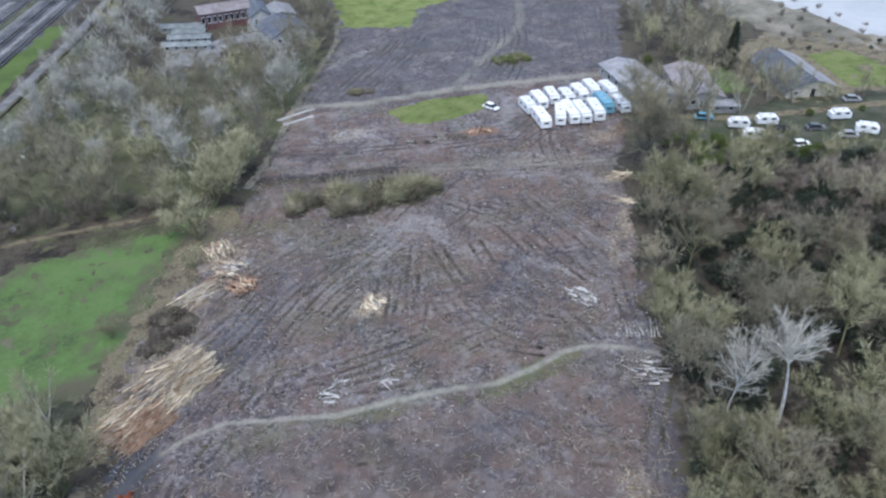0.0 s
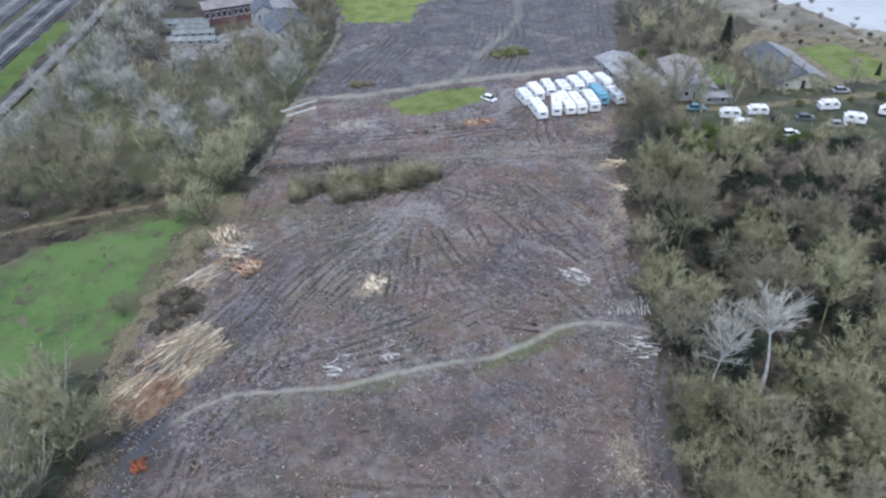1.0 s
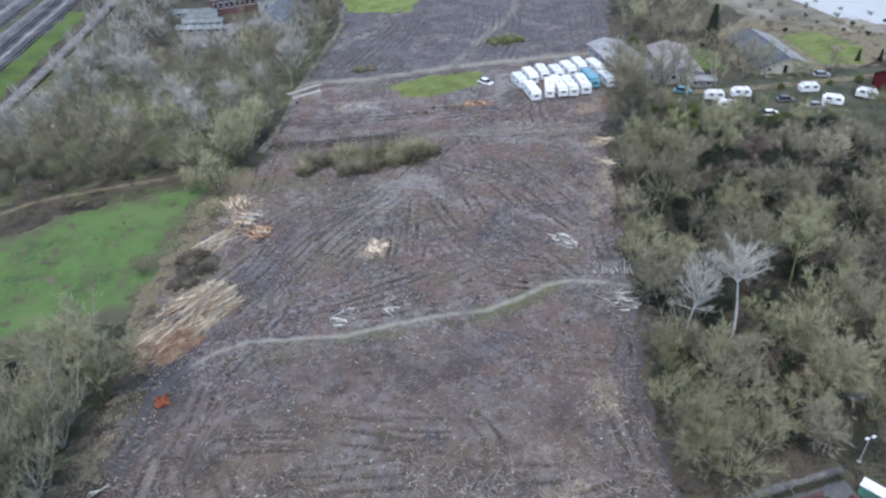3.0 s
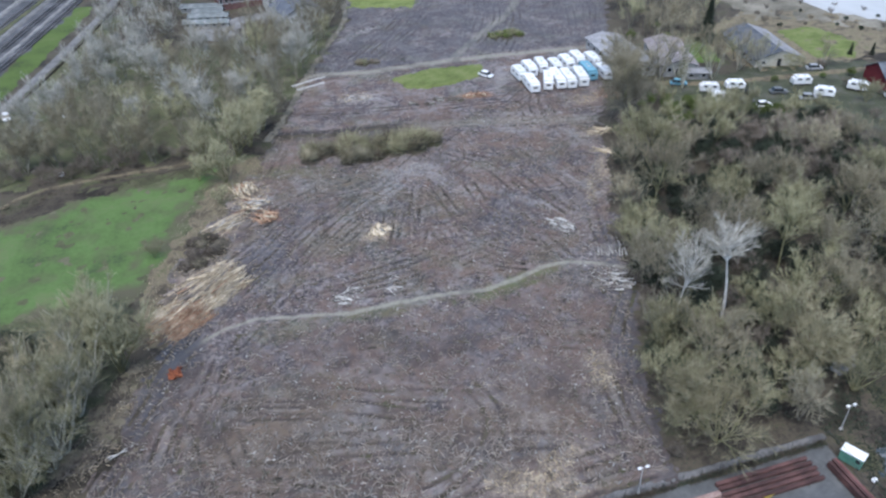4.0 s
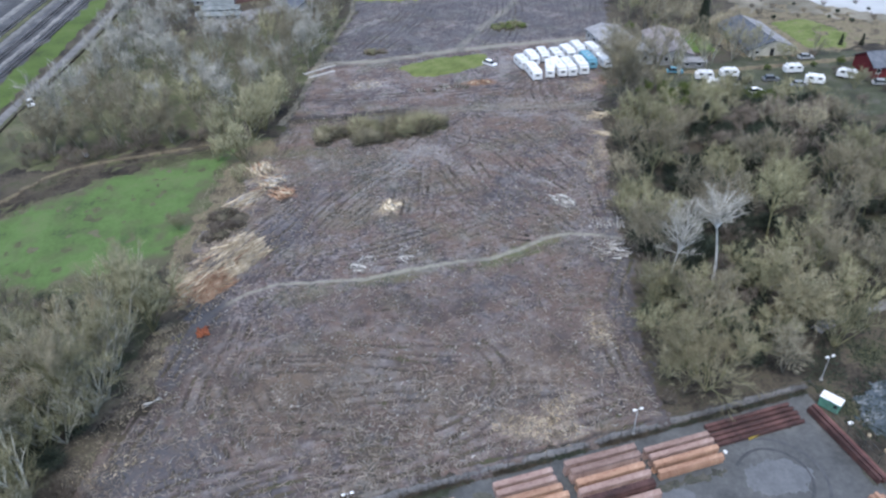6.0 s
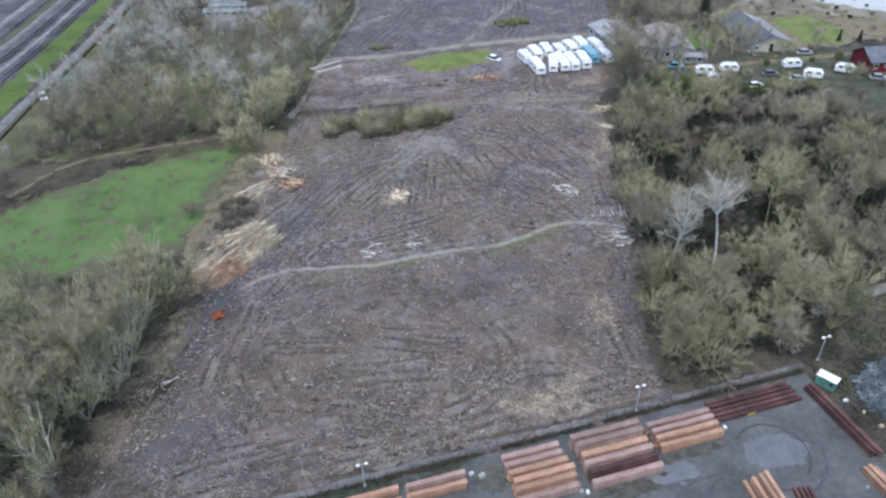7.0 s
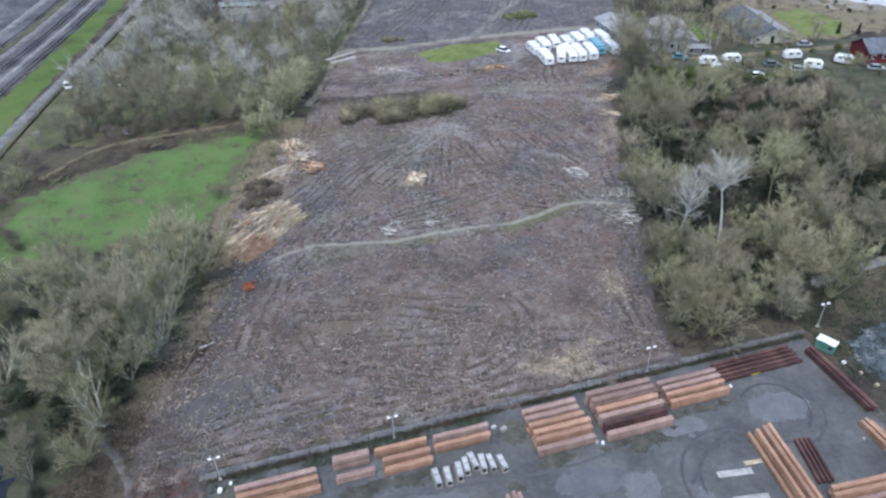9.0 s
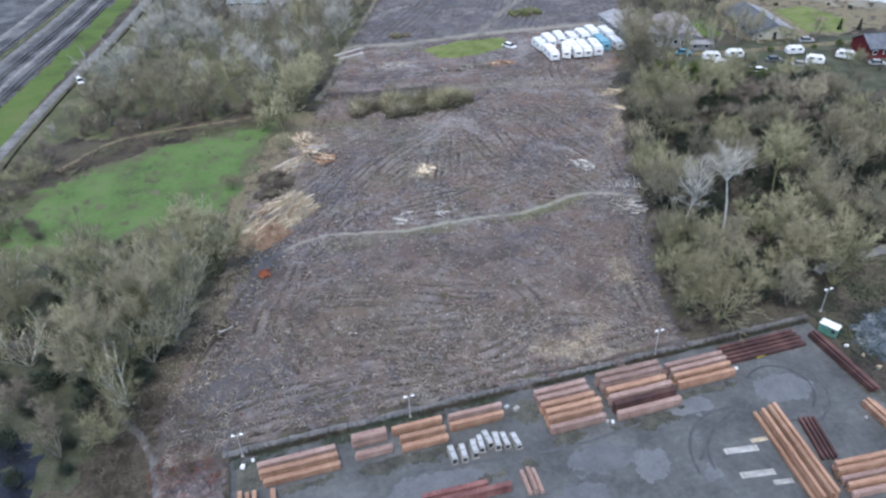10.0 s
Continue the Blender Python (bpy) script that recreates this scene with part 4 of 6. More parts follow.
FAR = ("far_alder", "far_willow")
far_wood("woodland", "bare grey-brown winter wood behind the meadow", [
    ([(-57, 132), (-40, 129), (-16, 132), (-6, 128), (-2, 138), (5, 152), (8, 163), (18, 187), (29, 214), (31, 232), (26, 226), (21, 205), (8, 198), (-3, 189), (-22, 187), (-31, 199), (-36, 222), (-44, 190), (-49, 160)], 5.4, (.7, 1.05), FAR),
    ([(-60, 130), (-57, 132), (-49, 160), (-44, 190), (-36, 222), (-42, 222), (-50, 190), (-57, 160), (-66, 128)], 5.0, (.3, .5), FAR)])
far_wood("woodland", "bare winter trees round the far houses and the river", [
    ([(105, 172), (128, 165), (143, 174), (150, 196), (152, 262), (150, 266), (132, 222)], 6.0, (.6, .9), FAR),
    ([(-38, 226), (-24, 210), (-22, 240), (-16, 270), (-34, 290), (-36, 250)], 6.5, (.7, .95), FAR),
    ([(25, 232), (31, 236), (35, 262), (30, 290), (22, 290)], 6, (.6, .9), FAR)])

far_wood("thicket", "dark evergreen ivy thicket on the woodland floor", [
    ([(41, 30), (58, 28.5), (80, 35), (100, 42), (116, 66), (110, 84), (92, 106), (78, 106), (66, 92), (56, 72), (52, 60), (44, 42)], 4.0, (.6, 1.1), ("ivy_bush",)),
    ([(86, 84), (106, 78), (126, 98), (112, 106), (94, 106)], 3.2, (.7, 1.2), ("ivy_bush", "ivy_bush", "thorn")),
    ([(-62, 26), (-48, 27), (-45, 44), (-40, 56), (-35, 66), (-33, 76), (-44, 75), (-60, 70)], 4.2, (.45, .9), ("ivy_bush", "ivy_bush", "ivy_bush", "thorn"))])


def undergrowth(name, polys, count, seed, mat, label, tall=(.3, 1.1), thin=.02, lean=.7):
    """Countless low shoots, brambles and litter on a woodland floor."""
    r = np.random.RandomState(seed)
    p = []
    for poly in polys:
        xs, ys = [q[0] for q in poly], [q[1] for q in poly]
        x, y = r.uniform(min(xs), max(xs), count * 2), r.uniform(min(ys), max(ys), count * 2)
        ok = (inside(x, y, poly) > -1.5) & (waves(x, y, 7, seed) > r.uniform(-.8, .5, len(x)))
        p.append(np.stack([x[ok], y[ok], np.full(ok.sum(), -.02)], 1)[:count])
    p = np.concatenate(p)
    d = unit(r.normal(0, lean, p.shape) * [1, 1, 0] + [0, 0, .6])
    me = tri_mesh(name, [tubes(p, p + d * r.uniform(*tall, (len(p), 1)), np.full(len(p), thin), None, True)], M[mat])
    return tagged(new(name, me), label, "undergrowth", "", "stuff")


RIGHT = [(37, 25), (60, 26), (100, 38), (128, 66), (130, 92), (104, 100), (92, 114), (78, 116), (72, 110), (60, 86), (50.5, 62), (41, 42)]
LEFT = [(-64, 24), (-46, 26), (-45, 40), (-40, 50), (-36, 60), (-30, 66), (-29, 80), (-40, 82), (-68, 78)]
BACK = [(-68, 126), (-16, 127), (-2, 134), (6, 152), (9, 163), (20, 187), (31, 214), (0, 225), (-50, 225)]
undergrowth("undergrowth", [RIGHT], 20000, 3, "dead_shoot", "brown brambles and dead shoots under the trees", thin=.03)
undergrowth("undergrowth", [RIGHT], 10000, 4, "leaf_dark", "dark green ivy and moss on the woodland floor", (.2, .6), .07)
undergrowth("undergrowth", [LEFT], 8000, 5, "dead_shoot", "olive brambles and shoots under the trees", thin=.03)
undergrowth("undergrowth", [LEFT], 3500, 6, "leaf_dark", "dark ivy under the trees by the yard", (.2, .6), .07)
undergrowth("undergrowth", [BACK], 8000, 7, "twig_brown", "brown brambles and dead shoots in the far wood", (.4, 1.3), .05)
undergrowth("undergrowth", [[(-30, 70), (-27, 84), (-16, 115), (-6, 126), (-4, 120), (-14, 101), (-24, 76)]], 5000, 12, "twig_tan", "dry tan grass tufts on the bank", (.2, .7), .03)
undergrowth("undergrowth", [[(-40, 30), (-31, 50), (-27, 64), (-29, 66), (-36, 50), (-43, 30)]], 2500, 13, "twig_tan", "dry tan grass tufts at the wood's edge", (.2, .7), .03)
undergrowth("undergrowth", [[(-58, 108), (-50, 118), (-14, 124), (-14, 128), (-50, 122), (-62, 112)]], 3500, 14, "dead_shoot", "brown shoots along the ditch", (.3, 1.2), .05)
wood([(96, 104), (136, 94), (160, 118), (140, 130), (124, 128), (116, 108)], 7.5, [("thorn", 4), ("green_bush", 2), ("sallow", 2)], 15, (.35, .7), [(105, 121, 7), (112, 122, 4), (130, 116, 6), (110.5, 113, 4), (121, 117, 3)])
wood([(150, 160), (185, 140), (190, 160), (182, 200), (160, 190)], 8, [("thorn", 4), ("ivy_bush", 1)], 16, (.25, .4), [(157, 144, 14)])
wood([(36.5, 25.6), (41, 26), (44, 40), (53, 62), (58, 74), (55, 72), (49, 60), (40.5, 41)], 3.4, [("thorn", 3), ("sallow", 2), ("ivy_bush", 1)], 17, (.4, .65))
wood([(-58, 128.5), (-36, 127.5), (-14, 130), (-12, 134), (-40, 133), (-58, 137)], 3.4, [("thorn", 4), ("far_willow", 1)], 18, (.55, .85))
undergrowth("undergrowth", [[(-47, 22), (-31.5, 25), (-33, 33), (-38, 40), (-46, 42)]], 5200, 26, "twig_brown", "grey-brown twigs and brambles at the wood's corner", (.4, 1.5), .035)
undergrowth("undergrowth", [[(-47, 22), (-34, 24), (-37, 34), (-46, 42)]], 3000, 27, "dead_shoot", "dark dead shoots at the wood's corner", (.3, 1.2), .04)
undergrowth("bramble", [[(-40, 12), (-31.5, 12), (-31.5, 24), (-36, 27), (-40, 22)]], 2500, 20, "red_bramble", "reddish-brown brambles beside the yard fence", (.3, .9), .04)
wood([(-62, -5), (-42, -5), (-42, 22), (-60, 24)], 5.4, [("willow", 1), ("pole_tree", 2), ("sallow", 4), ("ivy_bush", 6)], 21, (.7, 1.0), [(-56, 22, 6), (-57.5, 13, 6)])
for x, y, size in ((103, 134, 1.1), (110.5, 129.5, .8), (121, 133.5, 1.0), (126.5, 131.5, .8), (98.5, 135, 1.25), (115, 137, .9), (101, 128, .7), (144, 129, .6)):
    plant("pole_tree", x, y, size)
wood([(86, 112), (98, 106), (114, 102), (118, 106), (100, 117), (90, 122)], 4.0, [("green_bush", 3), ("sallow", 1)], 23, (.6, 1.0))
undergrowth("undergrowth", [[(-41, 30), (-34, 46), (-27, 60), (-25, 66), (-29, 64), (-36, 50), (-43, 34)]], 2600, 24, "straw", "pale straw tufts at the wood's edge", (.2, .7), .04)
undergrowth("undergrowth", [[(-28, 72), (-24, 90), (-14, 108), (-6, 122), (-10, 108), (-20, 88), (-24, 74)]], 2600, 25, "straw", "pale straw tufts on the bank", (.2, .6), .04)

# ---- the steel yard ----
M["pink_rust"] = material("pinkish_rusty_steel", [(.15, .09, .077), (.25, .165, .14), (.35, .25, .215), (.42, .32, .28)], 0.25, rough=.7, fine=10, bump=.1, vary=.25, span=.7)
M["red_rust"] = material("dull_red_steel", [(.12, .05, .048), (.19, .085, .08), (.24, .12, .11)], 0.5, rough=.7, fine=6, vary=.2)
M["fence_steel"] = material("dull_fence_steel", [(.07, .072, .072), (.12, .122, .122)], 1.0, rough=.6, metal=.2)
M["strip"] = material("dusty_grey_strip", [(.09, .088, .088), (.14, .137, .135), (.19, .185, .18)], 0.4, fine=8)
patch("yard", [(-31, -40), (-30, 23.4), (56, 23.4), (56, -40)], 0.8, M["asphalt"], lift=.06, ragged=0, relief=.015, label="worn grey asphalt of the steel storage yard", category="yard", seed=31)


def steel_beam(length):
    """One rolled steel beam: two flanges and a web, with a little wear along the edges."""
    prof = [(-.5, .0), (.5, .0), (.5, .05), (.06, .08), (.06, .32), (.5, .35), (.5, .4), (.46, .41), (-.46, .41), (-.5, .4), (-.5, .35), (-.06, .32), (-.06, .08), (-.5, .05)]
    n = len(prof)
    v = [(x, a, z) for x in (-length / 2, length / 2) for a, z in prof]
    f = [(i, (i + 1) % n, (i + 1) % n + n, i + n) for i in range(n)] + [tuple(range(n))[::-1], tuple(range(n, 2 * n))]
    return v, f


PILE = {}


def stack(x0, x1, y0, y1, layers, turn=0.0, tones="o", seed=1):
    """A stack of steel beams lying side by side and on one another, on timber bearers. layers: how many lie on one another in each row. tones: the steel of each row, o orange, p pinkish, d dark, r red."""
    rows = len(layers)
    r = random.Random(seed)
    length, wide = x1 - x0, (y1 - y0) / rows
    what = {"d": "low stack of dark rusty steel beams on the yard", "r": "stack of dull red steel beams on the yard", "p": "stack of pinkish rusty steel beams on timber bearers", "o": "stack of rusty orange-brown steel beams on timber bearers"}
    top = empty("steel_stack", pose((x0 + x1) / 2, (y0 + y1) / 2, .07, 0, 0, turn), what[tones[0]], "steel stack", "steel stacks in the yard")
    for bx in (-.32, 0, .32):
        part("bearer", boxes((bx * length - .1, bx * length + .1, -(y1 - y0) / 2 + .12, (y1 - y0) / 2 - .12, 0, .15), bevel=.015), M["bark"], top)
    for i in range(rows):
        y = (y1 - y0) / 2 - (i + .5) * wide
        mat = {"o": "rust", "p": "pink_rust", "d": "dark_rust", "r": "red_rust"}[tones[i % len(tones)]]
        k = layers[i]
        off = r.uniform(-.2, .2)
        cut = r.uniform(.94, 1.0)
        for j in range(k):
            key = (round(length * cut, 1), mat)
            if key not in PILE:
                v, f = steel_beam(key[0])
                me = bpy.data.meshes.new("steel_beam")
                me.from_pydata(v, [], f)
                me.materials.append(M[mat])
                PILE[key] = me
            ob = new("steel_beam", PILE[key])
            ob.parent = top
            ob.matrix_basis = pose(off + r.uniform(-.1, .1), y + r.uniform(-.04, .04), .15 + .412 * j, 0, 0, r.uniform(-.3, .3)) @ Matrix.Diagonal((1, wide * .6, 1, 1))
    return top


stack(-26.6, -16.8, 17.4, 21.0, (3, 3, 2), tones="poo", seed=1)
stack(-15.0, -10.3, 18.0, 19.2, (2,), tones="p", seed=2)
stack(-14.8, -10.2, 19.9, 21.5, (4,), tones="p", seed=3)
stack(-9.0, -2.7, 17.4, 19.8, (3, 2), seed=4)
stack(-9.8, -3.0, 20.4, 21.4, (3,), seed=5)
stack(-2.3, 5.1, 18.8, 20.9, (4, 3), tones="po", seed=6)
stack(10.1, 18.0, 14.3, 21.5, (4, 4, 4, 4, 4, 3), tones="ppooop", seed=7)
stack(19.4, 28.8, 13.9, 21.5, (5, 5, 4, 4, 4, 3), tones="ppopdp", seed=8)
stack(29.4, 38.7, 16.4, 20.6, (4, 4, 4, 3), tones="ppoo", seed=9)
stack(39.2, 52.4, 18.6, 22.4, (1, 1, 1, 1, 1), tones="d", seed=10)
stack(48.6, 61.0, 13.4, 15.4, (2, 2, 1), turn=91, tones="ddr", seed=11)
stack(47.8, 57.0, 1.4, 3.8, (2, 2, 1), turn=91, seed=12)
stack(30.0, 44.5, 1.2, 4.4, (1, 3, 4, 4), turn=83, tones="o", seed=13)
stack(38.6, 45.4, 2.9, 5.2, (1, 1, 1, 1), turn=76, tones="d", seed=14)
stack(39.6, 48.4, -5.2, -.6, (4, 4, 3, 3, 2), turn=-4, tones="oopop", seed=15)
stack(-9.5, 2.4, 8.2, 9.3, (3,), turn=-2, tones="r", seed=16)
stack(-8.4, -.2, 9.5, 10.6, (2,), turn=-2, tones="r", seed=18)
stack(-31.4, -25.4, 13.0, 15.6, (2, 2, 2), turn=88, seed=19)
stack(-27.4, -23.4, 14.0, 15.0, (2,), turn=86, seed=20)
stack(3.0, 6.6, 7.5, 9.7, (1, 2, 1), turn=88, tones="p", seed=17)


def lamp_post(x, y, h=4.6, turn=0):
    top = empty("lamp_post", pose(x, y, .05, 0, 0, turn), "slim grey lamp post with two white floodlights at the fence", "lamp post", "lamp posts along the fence")
    part("foot", boxes((-.2, .2, -.2, .2, -.05, .2), bevel=.02), M["concrete"], top)
    part("pole", rod(bmesh.new(), (0, 0, .1), (0, 0, h), .07, .045), M["steel"], top)
    part("crossbar", rod(bmesh.new(), (-.55, 0, h), (.55, 0, h), .035), M["steel"], top)
    for s in (-.5, .5):
        lamp = part("floodlight", boxes((s - .2, s + .2, -.24, .1, h - .08, h + .16), bevel=.03), M["white"], top, "white floodlight housing")
        part("lens", boxes((s - .16, s + .16, -.262, -.245, h - .04, h + .1)), M["glass"], lamp)
    return top


for x, y, h in ((-28.5, 23.4, 4.0), (-6.6, 23.3, 3.9), (30.4, 24.05, 4.6), (59.7, 24.7, 4.4)):
    lamp_post(x, y, h)

# fence round the yard: posts, rails and mesh
fence = empty("fence", pose(0, 0, 0), "grey wire fence on posts along the yard", "fence", "", "structure")
FENCE = [(-31, -20), (-30.2, 23.7), (56.4, 23.7), (56.8, -20)]
post_mesh = None
for (x0, y0), (x1, y1) in zip(FENCE, FENCE[1:]):
    n = int(math.hypot(x1 - x0, y1 - y0) / 2.5)
    for i in range(n):
        x, y = x0 + (x1 - x0) * i / n, y0 + (y1 - y0) * i / n
        if post_mesh is None:
            ob = part("post", rod(bmesh.new(), (0, 0, 0), (0, 0, 2.0), .035, .03, 6), M["fence_steel"], fence)
            post_mesh = ob.data
        else:
            ob = new("post", post_mesh)
            ob.parent = fence
        ob.location = (x, y, 0)
    bm = bmesh.new()
    for z in (.15, 1.0, 1.95):
        rod(bm, (x0, y0, z), (x1, y1, z), .02, sides=5)
    part("rail", bm, M["fence_steel"], fence)
    bm = bmesh.new()
    m = int(math.hypot(x1 - x0, y1 - y0) / .35)
    for i in range(m):
        x, y = x0 + (x1 - x0) * i / m, y0 + (y1 - y0) * i / m
        rod(bm, (x, y, .1), (x, y, 1.95), .006, sides=3)
    part("wire_mesh", bm, M["fence_steel"], fence)["kind"] = "stuff"

# ---- yard clutter ----
M["green_paint"] = material("faded_green_paint", [(.07, .17, .13), (.1, .24, .18), (.14, .28, .22)], 0.8, rough=.6, vary=.05)
M["rubble"] = material("blue_grey_rubble", [(.035, .048, .058), (.06, .078, .092), (.09, .108, .122), (.2, .21, .215)], 0.5, fine=7)
M["yellow"] = material("yellow_paint", [(.38, .28, .05), (.48, .37, .1)], 0.8, rough=.5)
M["unit_pale"] = material("dirty_white_casing", [(.2, .205, .2), (.32, .325, .32), (.46, .46, .46)], 1.2, rough=.5)
M["tyre_mark"] = material("dark_tyre_rubber_mark", [(.062, .065, .07), (.09, .094, .1)], 0.8, rough=.7, bump=.1)
# the pale colour paints the sky mirrored in the puddle water
M["puddle"] = material("pale_dried_puddle", [(.105, .11, .116), (.145, .15, .157)], 0.3, rough=.35, bump=.1)

cabin = empty("site_cabin", pose(57.2, 20.2, .06, 0, 0, -62), "green and white steel site cabin at the yard corner", "cabin")
part("body", boxes((-1.3, 1.3, -.72, .72, .1, 1.7), bevel=.03), M["green_paint"], cabin, "green corrugated walls")
part("roof", boxes((-1.36, 1.36, -.78, .78, 1.7, 1.8), bevel=.03), M["white"], cabin, "white flat roof")
part("door", boxes((-.45, .3, -.76, -.72, .15, 1.6), bevel=.01), M["green_paint"], cabin)
part("window", boxes((.55, 1.05, -.75, -.72, .9, 1.4)), M["glass"], cabin)
for x in (-1.15, 1.15):
    part("skid", boxes((x - .1, x + .1, -.72, .72, 0, .1)), M["dark"], cabin)


def rack_unit(x, y, turn, tone):
    """A narrow machine unit on a pallet: casing, cap, legs."""
    top = empty("machine_unit", pose(x, y, .06, 0, 0, turn), "%s boxed machine unit standing on the yard" % tone, "machine", "machine units in a row")
    h = random.uniform(.8, 1.15)
    part("casing", boxes((-.38, .38, -1.15, 1.15, .18, h), bevel=.05), M["unit_pale"] if tone == "white" else M["concrete"], top)
    part("cap", boxes((-.3, .3, -.9, -.1, h, h + .12), (-.3, .3, .15, .85, h, h + .08), bevel=.03), M["steel"], top)
    part("recess", boxes((-.24, .24, -1.17, -1.15, .35, h - .15)), M["dark"], top)
    part("pallet", boxes((-.42, .42, -1.2, 1.2, 0, .04), (-.42, -.3, -1.2, 1.2, .04, .18), (.3, .42, -1.2, 1.2, .04, .18)), M["wood_grey"], top)
    return top


for x, y, tone in ((-3.2, 15.2, "white"), (-1.8, 15.1, "grey"), (-.3, 15.3, "grey"), (.75, 15.9, "white"), (1.75, 16.2, "white"), (2.8, 15.6, "grey"), (3.9, 15.5, "white"), (5.2, 15.0, "white")):
    rack_unit(x, y, random.uniform(-6, 8), tone)


def plate(x, y, length, turn, mat, label, wide=.9):
    top = empty("steel_plate" if mat != "wood_grey" else "timber_plank", pose(x, y, .08, 0, 0, turn), label, "plate" if mat != "wood_grey" else "plank")
    part("sheet", boxes((-length / 2, length / 2, -wide / 2, wide / 2, 0, .06), bevel=.01), M[mat], top)
    for e in (-length * .4, length * .4):
        part("batten", boxes((e - .06, e + .06, -wide / 2, wide / 2, .06, .12)), M["wood_grey"], top)


plate(31.8, 5.4, 4.4, -9, "concrete", "pale panel lying on the yard asphalt")
plate(31.5, 1.7, 4.4, -9, "concrete", "pale panel lying on the yard asphalt")
plate(33.7, -.2, 2.4, -9, "concrete", "short grey panel lying on the yard", .7)
plate(34.9, 6.1, 2.3, -5, "wood_pale", "pale timber board beside the long steel stack", .6)
for x, y, s, mat, lab, nm in ((17.9, 14.6, .55, "concrete", "pale concrete block at the stack's end", "concrete_block"), (18.6, 14.3, .5, "white", "white sack beside the steel stack", "sack"), (-28.6, 21.6, .7, "white", "white bulk bag in the yard corner", "sack"),
                             (-27.3, 22.3, .45, "white", "small white bag by the fence", "sack"), (6.2, 20.9, .6, "steel", "grey metal box by the fence", "metal_box"), (7.3, 20.2, .8, "concrete", "grey concrete block by the fence", "concrete_block"), (39.8, 17.9, .5, "white", "white sack at the stack's end", "sack"),
                             (57.8, 17.0, .6, "white", "white bag beside the site cabin", "sack"), (58.6, 14.6, .5, "wood_pale", "pale timber crate beside the stack", "crate"), (58.9, 12.0, .6, "wood_pale", "pale timber crate beside the stack", "crate"), (50.4, 5.0, .4, "concrete", "small concrete block on the yard", "concrete_block")):
    s *= .54
    bm = boxes((-s, s, -s * .7, s * .7, 0, s * 1.1), bevel=s * .25 if nm == "sack" else .04)
    for v in bm.verts:
        v.co += Vector((random.uniform(-.08, .08), random.uniform(-.08, .08), random.uniform(-.05, .02))) * s
    ob = part(nm, bm, M[mat])
    ob.matrix_basis = pose(x, y, .06, 0, 0, random.uniform(0, 90))
    tagged(ob, lab, nm.replace("_", " "))
bar = part("marker_beam", boxes((-.8, .8, -.16, .16, 0, .25), bevel=.03), M["yellow"])
bar.matrix_basis = pose(44.6, 18.9, .06, 0, 0, 8)
tagged(bar, "short yellow beam lying by the dark steel", "beam")


def arc(cx, cy, rad, a0, a1, squash=1.0, turn=0):
    return [(cx + rad * math.cos(radians(a)) * math.cos(radians(turn)) - rad * squash * math.sin(radians(a)) * math.sin(radians(turn)),
             cy + rad * math.cos(radians(a)) * math.sin(radians(turn)) + rad * squash * math.sin(radians(a)) * math.cos(radians(turn))) for a in range(a0, a1, 8)]


for line in (arc(43.5, 12.9, 4.6, -70, 150), arc(43.2, 12.7, 6.4, -80, 120), arc(33, 4.0, 8.2, 70, 185), arc(33, 4.0, 6.1, 75, 190), [(44, 8.3), (39, 9.6), (34, 12), (28, 12.5)], [(45, 6.4), (39.5, 8), (34, 10.4)], [(36, 12), (30, 9), (26, 5.5)], [(22, 13), (12, 12.2), (4, 13), (-8, 14.5)]):
    ribbon("tyre_mark", line, .1, M["tyre_mark"], .098, "dark curved tyre mark on the yard", "tyre mark", rag=.04, step=.5, thick=.01)
for x, y, a, b in ((14.4, 9.6, 4.2, 2.2), (20, 6.6, 2.0, 2.6), (26.4, 3.0, 1.6, 1.1), (43.6, 12.8, 3.6, 2.6), (10, 5, 4, 2.2), (30, 13.5, 3, 1.2), (-6, 12, 6, 1.6)):
    poly = [(x + a * math.cos(t * .5236), y + b * math.sin(t * .5236)) for t in range(12)]
    patch("puddle", poly, .25, M["puddle"], lift=.096, ragged=.6, relief=.002, label="shallow yard puddle, pale with painted sky reflection", category="puddle", seed=int(x) + 60)

M["pool"] = material("dark_pond_water", [(.012, .014, .02), (.02, .022, .03)], 0.3, rough=.08, bump=.05, spec=.5)
patch("pond", [(-66, 36), (-56.5, 35.5), (-53.8, 31), (-53.6, 24), (-56, 17), (-66, 16)], .6, M["pool"], lift=.1, ragged=1.2, relief=0, label="dark still pond under the trees", category="pond", seed=74)
patch("pond", [(-48.2, 41.2), (-45, 40.2), (-44.8, 37.6), (-47.2, 38.6)], .4, M["pool"], lift=.1, ragged=.6, relief=0, label="small dark pool under the trees by the footpath", category="pond", seed=75)
M["yard_dirt"] = material("weedy_yard_dirt", [(.045, .046, .042), (.07, .072, .058), (.105, .1, .085)], 0.5, fine=8, bump=.4)
for x, y, a, b in ((33, 15.6, 5, 1.0), (24, 13.2, 5, .8), (14, 13.6, 5, .8), (-6, 16.6, 5, .7), (8, 19.2, 2.4, 1.8), (-13, 16.6, 4, .8), (-22, 16.6, 5, .7), (-27.5, 20, 1.8, 2.6), (55, 12, 1.0, 6), (2, 11.2, 4, .7), (-6, 7, 8, 1.2)):
    patch("dirt", [(x + a * math.cos(t * .5236), y + b * math.sin(t * .5236)) for t in range(12)], .25, M["yard_dirt"], lift=.09, ragged=.7, relief=.006, label="weedy dirt at the foot of the steel stacks", category="dirt", seed=int(x) + 90)
